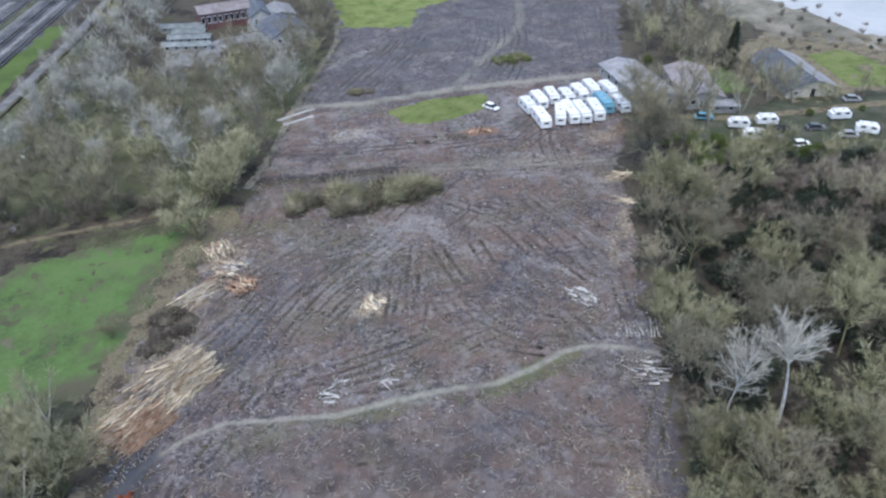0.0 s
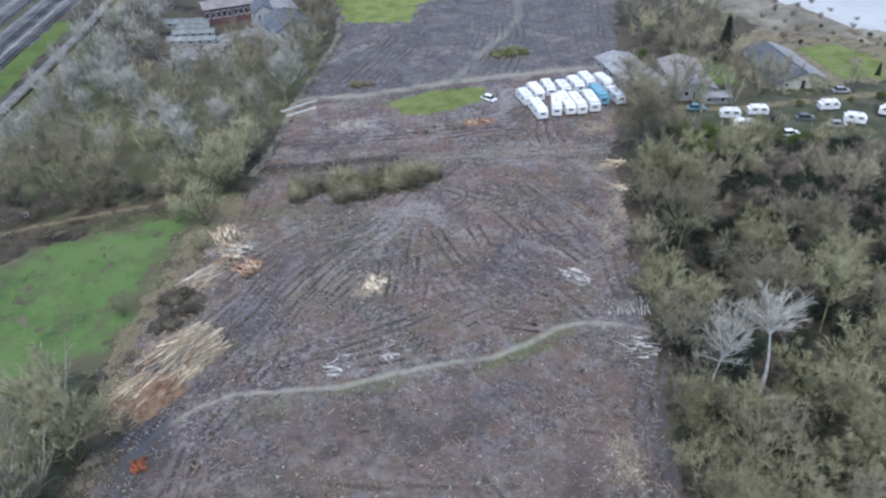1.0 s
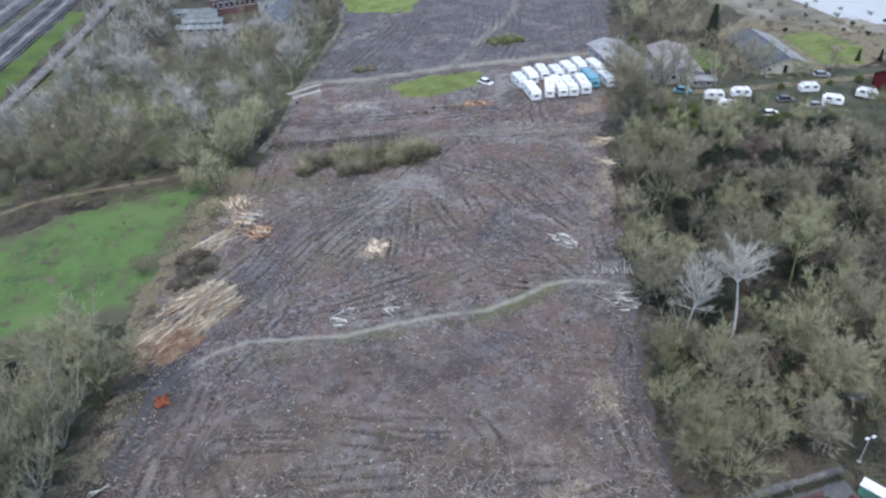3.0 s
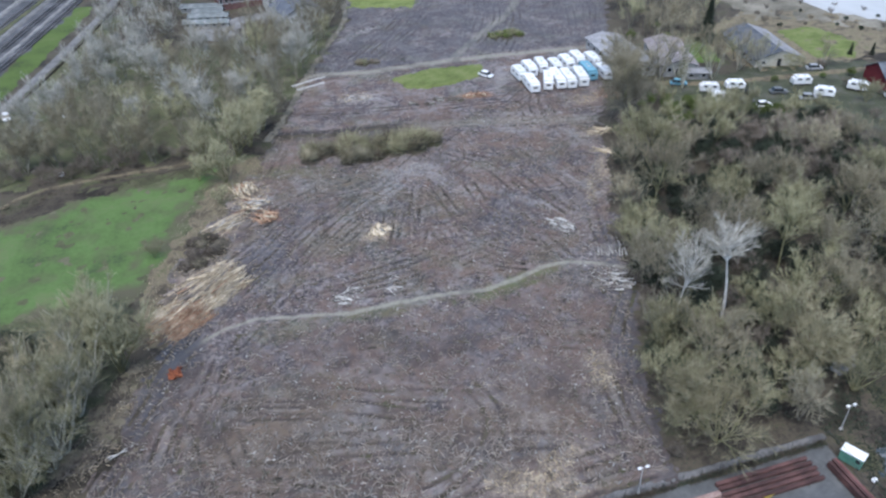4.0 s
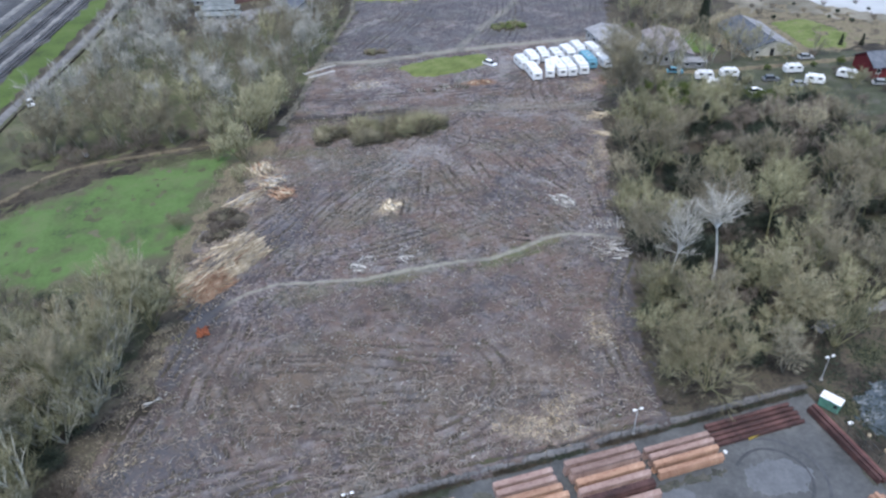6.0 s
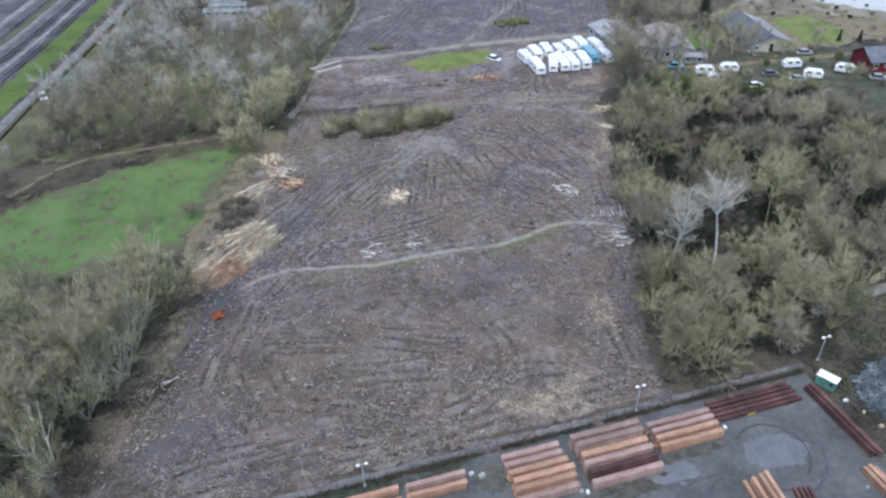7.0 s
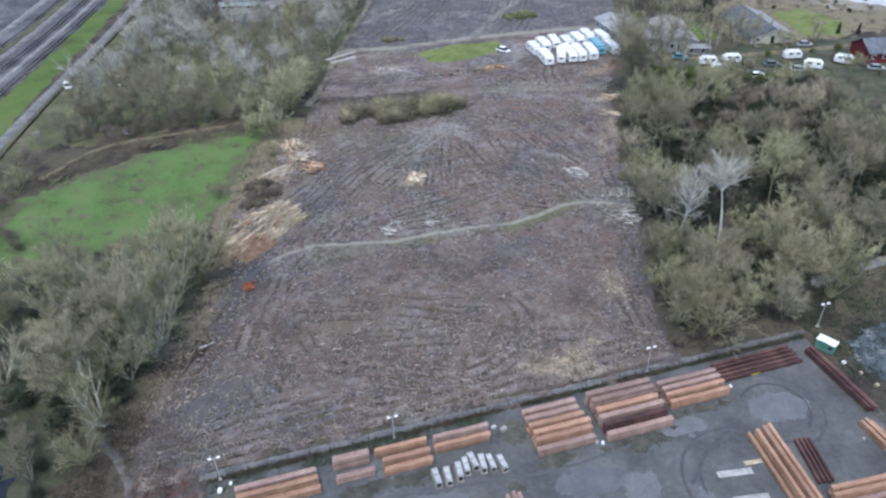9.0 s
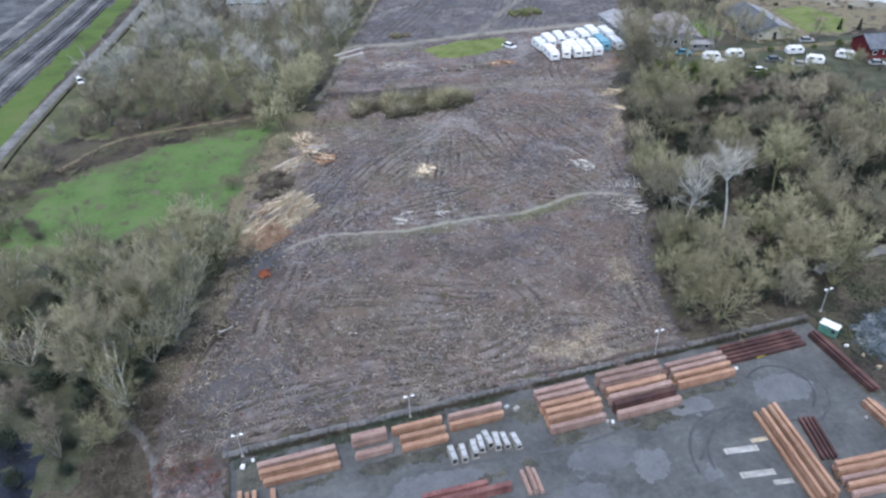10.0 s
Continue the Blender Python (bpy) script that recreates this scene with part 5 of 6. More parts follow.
# strip and overgrowth along the fence
ribbon("pavement", [(-31, 24.4), (0, 24.4), (30, 24.4), (58, 24.4)], .7, M["strip"], .12, "grey dusty strip outside the yard fence", "path", rag=.15)
ribbon("footpath", [(66, 33.4), (69, 34.4), (82, 35.2), (110, 40)], 1.6, M["gravel"], .1, "pale footpath through the wood", "path", rag=.15)
ribbon("footpath", [(-46, 40), (-44.2, 35.6), (-41.1, 31.1), (-39.2, 25.7), (-38.4, 18), (-38, 0)], .8, M["strip"], .1, "narrow grey footpath under the trees", "path", rag=.15)
ribbon("footpath", [(-62, 113), (-54.8, 121.5), (-49, 125.5), (-40, 126.5), (-26, 126.8), (-14.8, 128.2)], 1.0, M["dead_grass"], .1, "pale dry path along the meadow", "path", rag=.3)
ribbon("ditch", [(-60, 108), (-54, 117), (-48, 120.5), (-38, 123.6), (-26, 124.6), (-15, 126.6)], .8, M["litter"], .085, "dark wet ditch along the meadow's edge", "ditch", rag=.35)
patch("mud", [(-56, 112), (-46, 115), (-34, 120), (-36, 122.5), (-48, 119.5), (-56, 116)], .7, M["litter"], lift=.11, ragged=.8, label="bare brown mud at the meadow's corner", category="mud", seed=71)
undergrowth("hedge", [[(-30, 23.1), (56, 23.1), (56, 23.9), (-30, 23.9)]], 5500, 8, "dead_shoot", "dry brown growth along the yard fence", (.3, 1.0), .035)
undergrowth("hedge", [[(-30, 23.2), (56, 23.2), (56, 23.8), (-30, 23.8)]], 2200, 9, "leaf_dark", "dark ivy along the yard fence", (.2, .7), .08)
undergrowth("hedge", [[(-29.8, 21.6), (-16, 21.8), (-12, 22.4), (8, 22.4), (8, 23.4), (-29.8, 23.4)]], 3200, 28, "leaf_dark", "dark green ivy and weeds inside the yard fence", (.2, .6), .09)
undergrowth("undergrowth", [[(57.5, 8), (80, 10), (92, 30), (70, 33), (58, 25)]], 7000, 10, "leaf_dark", "dark green scrub beside the yard", (.2, .8), .08)
patch("pond", [(60.5, 21), (66, 22.5), (76, 22), (84, 10), (70, 4), (62, 8)], .45, M["rubble"], lift=.08, ragged=1.4, relief=.04, label="blue-grey rubble ground beside the yard", category="ground", seed=72)


# ---- felled wood ----
M["wood_red"] = material("red_alder_wood", [(.1, .03, .018), (.22, .065, .03), (.32, .12, .06)], 0.8, fine=8, vary=.3)
M["wood_tan"] = material("dull_tan_chips", [(.16, .135, .115), (.27, .23, .195), (.36, .32, .28)], 0.6, fine=8)
def log_mesh(length, r0, r1, seed, sides=7):
    r = random.Random(seed)
    v, n = [], 5
    for i in range(n):
        s = i / (n - 1)
        ox, oz = r.uniform(-.06, .06) * (0 < i), r.uniform(-.04, .04)
        for k in range(sides):
            a = 2 * math.pi * k / sides
            q = r0 + (r1 - r0) * s
            v.append((ox + q * math.cos(a), (s - .5) * length, oz + q * math.sin(a)))
    f = [(i * sides + k, i * sides + (k + 1) % sides, (i + 1) * sides + (k + 1) % sides, (i + 1) * sides + k) for i in range(n - 1) for k in range(sides)]
    f += [tuple(range(sides)), tuple(range((n - 1) * sides, n * sides))[::-1]]
    return v, f


LOGS = {}


def log(parent, m, size, mat):
    if (size, mat) not in LOGS:
        v, f = log_mesh(*((5.5, .09, .04), (4.0, .11, .07), (2.4, .09, .05), (1.4, .2, .16), (7.5, .15, .08))[size], seed=size * 7)
        me = bpy.data.meshes.new("log")
        me.from_pydata(v, [], f)
        me.materials.append(M[mat])
        LOGS[size, mat] = me
    ob = new("log", LOGS[size, mat])
    ob.parent = parent
    ob.matrix_basis = m
    return ob


def log_pile(x, y, turn, count, wide, deep, high, mats, sizes, label, seed, spread=32):
    """A heap of felled poles lying about one way."""
    r = random.Random(seed)
    top = empty("log_pile", pose(x, y, .12, 0, 0, turn), label, "log pile")
    for _ in range(count):
        px, py = r.uniform(-1, 1), r.uniform(-1, 1)
        z = high * max(.08, 1 - px * px) * r.random() ** .6
        log(top, pose(px * wide / 2, py * deep / 2, .12 + z, r.uniform(-7, 7), r.uniform(0, 360), r.gauss(0, 10 if deep > 3.2 else spread)), r.choice(sizes), r.choices(list(mats), list(mats.values()))[0])
    return top


pale_heap = log_pile(-16.6, 80.8, -50, 300, 8.0, 5.5, 2.0, {"wood_pale": 7, "wood_orange": .6, "wood_tan": 2}, (0, 0, 4, 2), "long heap of pale felled poles by the meadow", 1)
alder_heap = log_pile(-21.9, 74.6, -50, 190, 6.4, 4.2, 1.6, {"wood_pale": 4, "wood_orange": 3, "wood_tan": 1.5}, (0, 1, 2, 2), "heap of orange freshly cut alder poles", 2)


def chip_bed(x, y, turn, a, b, h, mat, label):
    """A low uneven bed of chips and bark under a heap."""
    t = np.linspace(0, 2 * math.pi, 41)[:-1]
    v = [(0, 0, h)]
    for k in range(1, 9):
        q = k / 8
        rag = 1 + .16 * np.sin(3 * t + 1) + .1 * np.sin(7 * t) + .06 * np.sin(13 * t + 2)
        v += [(a * q * g * math.cos(s), b * q * g * math.sin(s), h * (1 - q * q) + (.08 * math.sin(9 * s + 5 * q) if k < 8 else -.12)) for s, g in zip(t, rag)]
    f = [(0, 1 + i, 1 + (i + 1) % 40) for i in range(40)]
    f += [(1 + 40 * k + i, 41 + 40 * k + i, 41 + 40 * k + (i + 1) % 40, 1 + 40 * k + (i + 1) % 40) for k in range(7) for i in range(40)]
    ob = mesh_object("chip_bed", v, f, M[mat])
    ob.matrix_basis = pose(x, y, .12, 0, 0, turn)
    return tagged(ob, label, "wood chips")


chip_bed(-17.4, 80.0, 40, 6.4, 4.2, 1.5, "wood_pale", "low bed of pale chips and bark under the felled poles")
def loose_poles(parent, x, y, turn, a, b, h, count, seed, mat):
    """The thin poles and brush of a heap that nobody could count."""
    r = np.random.RandomState(seed)
    u, w = r.uniform(-1, 1, count), r.uniform(-1, 1, count)
    q = np.stack([u * a, w * b, h * np.clip(1.05 - u * u - .5 * w * w, .05, 1) * r.uniform(.6, 1.1, count)], 1)
    t = radians(turn + 90) + r.normal(0, .3, count)
    d = np.stack([np.cos(t), np.sin(t), r.normal(0, .12, count)], 1)
    c, n = math.cos(radians(turn)), math.sin(radians(turn))
    q = np.stack([x + q[:, 0] * c - q[:, 1] * n, y + q[:, 0] * n + q[:, 1] * c, q[:, 2] + .15], 1) - parent.matrix_basis.translation
    inv = np.array(parent.matrix_basis.to_3x3().inverted())
    q, d = q @ inv.T, d @ inv.T
    ln = r.uniform(1.2, 3.6, (count, 1))
    ob = new("brushwood", tri_mesh("brushwood", [tubes(q - d * ln / 2, q + d * ln / 2, r.uniform(.03, .07, count), r.uniform(.02, .05, count))], M[mat]))
    ob.parent = parent
    ob["kind"] = "stuff"


loose_poles(pale_heap, -16.6, 80.6, -50, 4.6, 4.6, 2.1, 800, 1, "wood_pale")
loose_poles(pale_heap, -19.0, 79.0, -50, 4.0, 4.0, 1.7, 450, 2, "wood_tan")
loose_poles(alder_heap, -22.0, 74.4, -50, 3.8, 3.6, 1.6, 420, 3, "wood_pale")
loose_poles(alder_heap, -21.6, 73.6, -50, 3.8, 3.2, 1.5, 420, 4, "wood_orange")
chip_bed(-22.2, 74.2, 50, 4.2, 3.0, .8, "wood_tan", "low bed of orange chips under the alder poles")
log_pile(-6.0, 99.6, 30, 36, 3.6, 2.4, .9, {"wood_orange": 4, "wood_pale": 2}, (2, 3, 1), "small heap of bright orange cut logs", 3)
log_pile(-8.0, 104.8, 60, 56, 4.4, 3.0, .9, {"wood_pale": 4, "wood_grey": 4, "wood_orange": 1}, (2, 3, 1), "heap of pale split logs at the field's edge", 4)
log_pile(-9.2, 111.5, 10, 60, 5.0, 3.6, 1.0, {"wood_pale": 5, "wood_grey": 2, "wood_orange": 1}, (1, 2, 3), "heap of pale poles at the field's edge", 5)
log_pile(-13.4, 99.5, -60, 46, 3.5, 5.0, .8, {"wood_pale": 4, "wood_grey": 2}, (0, 2), "strewn pale poles beside the meadow", 6)
log_pile(4.2, 71.4, 60, 15, 5.0, 2.0, .25, {"birch": 2, "wood_grey": 4}, (2, 2, 3), "loose heap of whitish birch branches", 7, 60)
log_pile(11.8, 72.4, 80, 9, 5.0, 1.6, .15, {"birch": 1, "wood_grey": 4}, (2, 2, 3), "few whitish birch poles on the soil", 8)
log_pile(45.6, 79.6, 30, 18, 3.6, 4.4, .3, {"birch": 3, "wood_grey": 3}, (2, 3, 3), "small heap of whitish logs", 9)
log_pile(50.0, 69.6, -16, 12, 6.5, 2.2, .12, {"birch": 2, "wood_grey": 3}, (2, 2, 1), "white birch poles laid side by side", 10, 7)
log_pile(47.4, 62.6, 70, 20, 7.5, 5.0, .15, {"birch": 2, "wood_grey": 3}, (2, 3, 3), "loose white birch logs at the wood's edge", 11, 80)
log_pile(13.6, 88.3, 30, 26, 3.6, 2.4, .4, {"wood_pale": 5, "wood_grey": 1}, (2, 2, 3), "small heap of pale cut wood in the field", 12)
log_pile(-22.4, 61.5, 20, 16, 1.5, 1.2, .6, {"wood_red": 5}, (3,), "small heap of red-orange alder logs", 13)
log_pile(50, 141, -5, 20, 5, 1.6, .5, {"wood_orange": 3, "wood_pale": 3}, (2, 3), "low heap of orange cut logs in the far field", 14)
log_pile(70, 112.5, 70, 14, 2.4, 3.0, .4, {"wood_pale": 5}, (2, 1), "pale cut poles at the wood's edge", 15)
log_pile(66.5, 103, 60, 10, 2.0, 2.6, .4, {"wood_pale": 5}, (2, 1), "pale cut poles at the wood's edge", 16)
log_pile(-29.4, 48.4, -40, 2, .6, 1.0, .2, {"birch": 5}, (2,), "single whitish poles at the field's edge", 17)
log_pile(21, 149.6, -10, 12, 4, 2, .3, {"wood_grey": 4, "birch": 2}, (2, 3), "flat heap of grey wood in the far field", 18)


def brush_pile(x, y, turn, a, b, h, count, seed, mats, label):
    """Cut branches thrown on a long heap: a core dark like the shade inside, and layers of twigs."""
    r = np.random.RandomState(seed)
    top = empty("brush_pile", pose(x, y, .1, 0, 0, turn), label, "brush pile")
    clumps = max(4, int(a * b / 2.4))
    t, q = r.uniform(0, 6.3, clumps), np.sqrt(r.uniform(0, 1, clumps))
    hub = np.stack([q * np.cos(t) * a * .85, q * np.sin(t) * b * .8, np.zeros(clumps)], 1)
    tall = h * (1 - .35 * q) * r.uniform(.5, 1.15, clumps)
    gx, gy = np.meshgrid(np.linspace(-1, 1, 60) * a, np.linspace(-1, 1, 26) * b)
    z = np.full(gx.shape, -.15)
    for (cx, cy, _), ht in zip(hub, tall):
        z = np.maximum(z, ht * .5 * np.exp(-((gx - cx) ** 2 + (gy - cy) ** 2) / 2.2) - .15)
    v = np.stack([gx.ravel(), gy.ravel(), z.ravel()], 1)
    f = [(j * 60 + i, j * 60 + i + 1, (j + 1) * 60 + i + 1, (j + 1) * 60 + i) for j in range(25) for i in range(59)]
    # the dark filling stands in for shade between the branches
    mesh_object("core", v, f, M["litter"], top, "dark filling for the shade inside the heap")
    for k, mat in enumerate(mats):
        n = count // len(mats)
        who = r.randint(0, clumps, n)
        who = np.where(who % len(mats) == k, who, np.where(r.uniform(0, 1, n) < .7, (who // len(mats) * len(mats) + k) % clumps, who))
        p = hub[who] + r.normal(0, .55, (n, 3)) * [1, 1, 0] + np.stack([np.zeros(n), np.zeros(n), tall[who] * r.uniform(.1, .6, n)], 1)
        d = unit(r.normal(0, .75, (n, 3)) * [1, 1, 0] + np.stack([np.zeros(n), np.full(n, -.15), r.uniform(.1, 1.0, n)], 1))
        ob = new("brushwood", tri_mesh("brushwood", [tubes(p, p + d * (tall[who] * r.uniform(.5, 1.2, n))[:, None], r.uniform(.04, .1, n), None, True)], M[mat]))
        ob.parent = top
        ob["kind"] = "stuff"
    return top


brush_pile(19.2, 119.8, -3, 18.6, 5.2, 3.9, 16000, 1, ("twig_olive", "twig_drab", "twig_olive", "twig_tan", "dead_shoot"), "long heap of cut olive-green branches on the cleared soil")
brush_pile(28.9, 172.2, 0, 3.6, 2.2, 1.8, 1200, 2, ("twig_olive", "twig_brown"), "small heap of brown cut branches beside the track")
brush_pile(73.5, 180.5, 0, 7.0, 4.2, 1.6, 1800, 3, ("twig_olive", "leaf_green"), "low heap of green cut branches in the far field")
brush_pile(40, 141, -8, 9, 2.4, .7, 900, 4, ("twig_brown", "twig_grey"), "low row of brown cut branches in the far field")
brush_pile(-17.4, 92.0, 50, 7.5, 4.6, 1.2, 5200, 5, ("twig_brown", "twig_drab", "dead_shoot", "twig_brown"), "low heap of brown brushwood beside the meadow")


def debris(name, count, seed, mat, label, length, thick, ybias, size=10):
    """Chips, roots and sticks strewn over the cleared soil."""
    r = np.random.RandomState(seed)
    x, y = r.uniform(-38, 75, count * 6), 24.5 + 110 * r.uniform(0, 1, count * 6) ** ybias
    ok = (inside(x, y, FIELD) > .8) & (waves(x, y, size, seed) > r.uniform(-.5, 1.0, len(x))) & (along(x, y, WIND) > 1)
    p = np.stack([x[ok], y[ok], .2 + .17 * rut(x[ok], y[ok])], 1)[:count]
    n = len(p)
    d = unit(r.normal(0, 1, (n, 3)) * [1, 1, .18])
    ln = r.uniform(*length, (n, 1)) ** 1.0
    me = tri_mesh(name, [tubes(p - d * ln / 2, p + d * ln / 2, r.uniform(*thick, n), r.uniform(thick[0] * .5, thick[1] * .6, n))], M[mat])
    return tagged(new(name, me), label, "wood debris", "", "stuff")


debris("wood_debris", 8000, 1, "wood_tan", "grey sticks and root bits strewn over the soil", (.2, .6), (.05, .1), 1.4, 6)
debris("wood_debris", 4600, 5, "wood_tan", "tan roots and branch pieces strewn over the soil", (.5, 1.8), (.045, .095), 1.8, 9)
debris("wood_debris", 3600, 2, "wood_tan", "tan wood chips strewn over the soil", (.25, .8), (.06, .12), 1.7, 4)
debris("wood_debris", 2400, 6, "wood_grey", "pale grey branch pieces strewn over the soil", (.35, 1.2), (.05, .1), 2.0, 7)
debris("wood_debris", 550, 3, "birch", "whitish bark and branch pieces strewn over the soil", (.2, .6), (.07, .14), 1.3)
debris("clods", 1800, 4, "bark", "dark brown clods and stumps strewn over the soil", (.25, .7), (.08, .2), 1.3, 6)


def chip_patches(name, rows, density, mat, label, seed, length=(.2, .8), thick=(.04, .09)):
    """Loose chips and sticks where the wood was cut."""
    r = np.random.RandomState(seed)
    pts = []
    for x, y, a, b, turn, s in rows:
        n = int(a * b * density * s)
        t, q = r.uniform(0, 6.3, n), np.sqrt(r.uniform(0, 1, n)) * (1 + .3 * r.normal(0, 1, n) ** 2)
        u, w = q * a * np.cos(t), q * b * np.sin(t)
        c, m = math.cos(radians(turn)), math.sin(radians(turn))
        pts.append(np.stack([x + u * c - w * m, y + u * m + w * c, np.full(n, .18)], 1))
    p = np.concatenate(pts)
    p = p[inside(p[:, 0], p[:, 1], FIELD) > -4]
    p[:, 2] += r.uniform(0, .18, len(p)) + .15 * rut(p[:, 0], p[:, 1])
    n = len(p)
    d = unit(r.normal(0, 1, (n, 3)) * [1, 1, .3])
    ln = r.uniform(*length, (n, 1))
    me = tri_mesh(name, [tubes(p - d * ln / 2, p + d * ln / 2, r.uniform(*thick, n), r.uniform(thick[0] * .5, thick[1] * .6, n))], M[mat])
    return tagged(new(name, me), label, "wood chips", "", "stuff")


chip_patches("wood_chips", [(47.5, 62.5, 4, 2.6, -30, 1), (50, 69.5, 4, 1.5, 0, 1), (45.5, 79.6, 3, 1.6, -50, 1), (4.2, 71.4, 3, 1.2, 10, .8), (12, 72.3, 3.5, 1, 8, .7), (47, 73, 4, 2, -60, .5), (-6.5, 105.5, 3, 1.5, 30, 1)], 7, "birch", "whitish birch chips and bark strewn round the heaps", 61, (.15, .6), (.05, .12))


chip_patches("wood_chips", [(-34, 49.5, 3, 2, 30, 1), (-36.5, 35, 2.5, 1.5, 60, .8)], 14, "wood_tan", "dry tan sticks and straw at the wood's edge", 62, (.3, 1.4), (.03, .07))
chip_patches("wood_chips", TAN, 16, "wood_pale", "pale tan wood chips and sticks in loose patches", 1)
chip_patches("wood_chips", TAN, 10, "wood_tan", "dull tan chips and sticks in loose patches", 2, (.3, 1.4), (.04, .08))
chip_patches("wood_chips", ORANGE, 14, "wood_orange", "orange alder chips in loose patches", 3)
chip_patches("wood_chips", PALE, 7, "wood_grey", "greyish sticks and bark in loose patches", 4, (.3, 1.2), (.03, .07))

def fallen_tree(x0, y0, x1, y1):
    """A pale trunk that lies in the undergrowth, propped on its broken branches."""
    r = random.Random(9)
    top = empty("fallen_tree", pose((x0 + x1) / 2, (y0 + y1) / 2, 0, 0, 0, math.degrees(math.atan2(y1 - y0, x1 - x0))), "pale fallen trunk with broken branches in the undergrowth", "fallen tree")
    n = math.hypot(x1 - x0, y1 - y0)
    bm, line = bmesh.new(), [(-n / 2 + n * i / 5, r.uniform(-.2, .2), .35 + .22 * i) for i in range(6)]
    for i in range(5):
        rod(bm, line[i], line[i + 1], .2 - .028 * i, .2 - .028 * (i + 1), 7)
    part("trunk", bm, M["ash_bark"], top)
    for i in (1, 2, 3, 3, 4, 4):
        x, y, z = line[i]
        part("branch", rod(bmesh.new(), (x, y, z), (x + r.uniform(.8, 2.0), y + r.choice((-1, 1)) * r.uniform(.6, 1.4), max(.02, z + r.uniform(-1.4, .9))), .06, .02, 5), M["ash_bark"], top)
    for i in (2, 5):
        x, y, z = line[i]
        part("branch", rod(bmesh.new(), (x, y, z), (x + .3, y + .5, -.05), .08, .05, 5), M["ash_bark"], top)


fallen_tree(56.0, 43.2, 67.0, 43.4)

# ---- caravans and cars ----
M["blue"] = material("pale_blue_cover", [(.13, .3, .4), (.2, .42, .52)], 0.6, rough=.6, vary=.1)
M["car_silver"] = material("silver_car_paint", [(.3, .31, .32), (.38, .39, .4)], 0.8, rough=.3, spec=.5)
M["car_grey"] = material("grey_car_paint", [(.12, .125, .13), (.16, .165, .17)], 0.8, rough=.3, spec=.5)


def wheel(parent, x, y, r=.33, w=.2):
    tyre = part("wheel", rod(bmesh.new(), (x - w / 2, y, r), (x + w / 2, y, r), r, sides=14), M["dark"], parent)
    part("rim", rod(bmesh.new(), (x - w / 2 - .01, y, r), (x + w / 2 + .01, y, r), r * .55, sides=10), M["steel"], tyre)


def caravan(x, y, turn, length=6.5, wide=2.4, high=2.6, mat="white", label="white touring caravan parked on the cleared ground", group="caravans parked close together"):
    """A trailer caravan: rounded body, windows, door, wheels and drawbar."""
    top = empty("caravan", pose(x, y, .16, 0, 0, turn), label, "caravan", group)
    bm = boxes((-wide / 2, wide / 2, -length / 2, length / 2, .45, high))
    ends = [e for e in bm.edges if abs(e.verts[0].co.y - e.verts[1].co.y) < .01 and abs(e.verts[0].co.x - e.verts[1].co.x) > .1 and e.verts[0].co.z > 1]
    bmesh.ops.bevel(bm, geom=ends, offset=.55, segments=4, affect="EDGES")
    longs = [e for e in bm.edges if abs(e.verts[0].co.y - e.verts[1].co.y) > 1 and e.verts[0].co.z > high - .05 and abs(e.verts[0].co.x) > wide / 2 - .05]
    bmesh.ops.bevel(bm, geom=longs, offset=.16, segments=2, affect="EDGES")
    body = part("body", bm, M[mat], top)
    for s in (-1, 1):
        for wy in (-length * .25, length * .2):
            part("window", boxes((s * wide / 2 - .02, s * wide / 2 + .02, wy - .5, wy + .5, 1.45, 1.9)), M["glass"], top)
        wheel(top, s * (wide / 2 - .15), .1)
    part("window", boxes((-.55, .55, -length / 2 - .02, -length / 2 + .02, 1.4, 1.8)), M["glass"], top)
    part("skylight", boxes((-.35, .35, -.9, -.2, high - .02, high + .07), bevel=.02), M["steel"], top)
    part("skylight", boxes((-.25, .25, 1.0, 1.5, high - .02, high + .06), bevel=.02), M["steel"], top)
    part("door", boxes((wide / 2 - .02, wide / 2 + .03, -.1, .55, .5, 2.2)), M["white"], top)
    bm = rod(bmesh.new(), (-.5, -length / 2 + .2, .5), (0, -length / 2 - 1.1, .5), .05)
    rod(bm, (.5, -length / 2 + .2, .5), (0, -length / 2 - 1.1, .5), .05)
    rod(bm, (0, -length / 2 - 1.0, .5), (0, -length / 2 - 1.0, 0), .04)
    part("drawbar", bm, M["dark"], top)
    return top


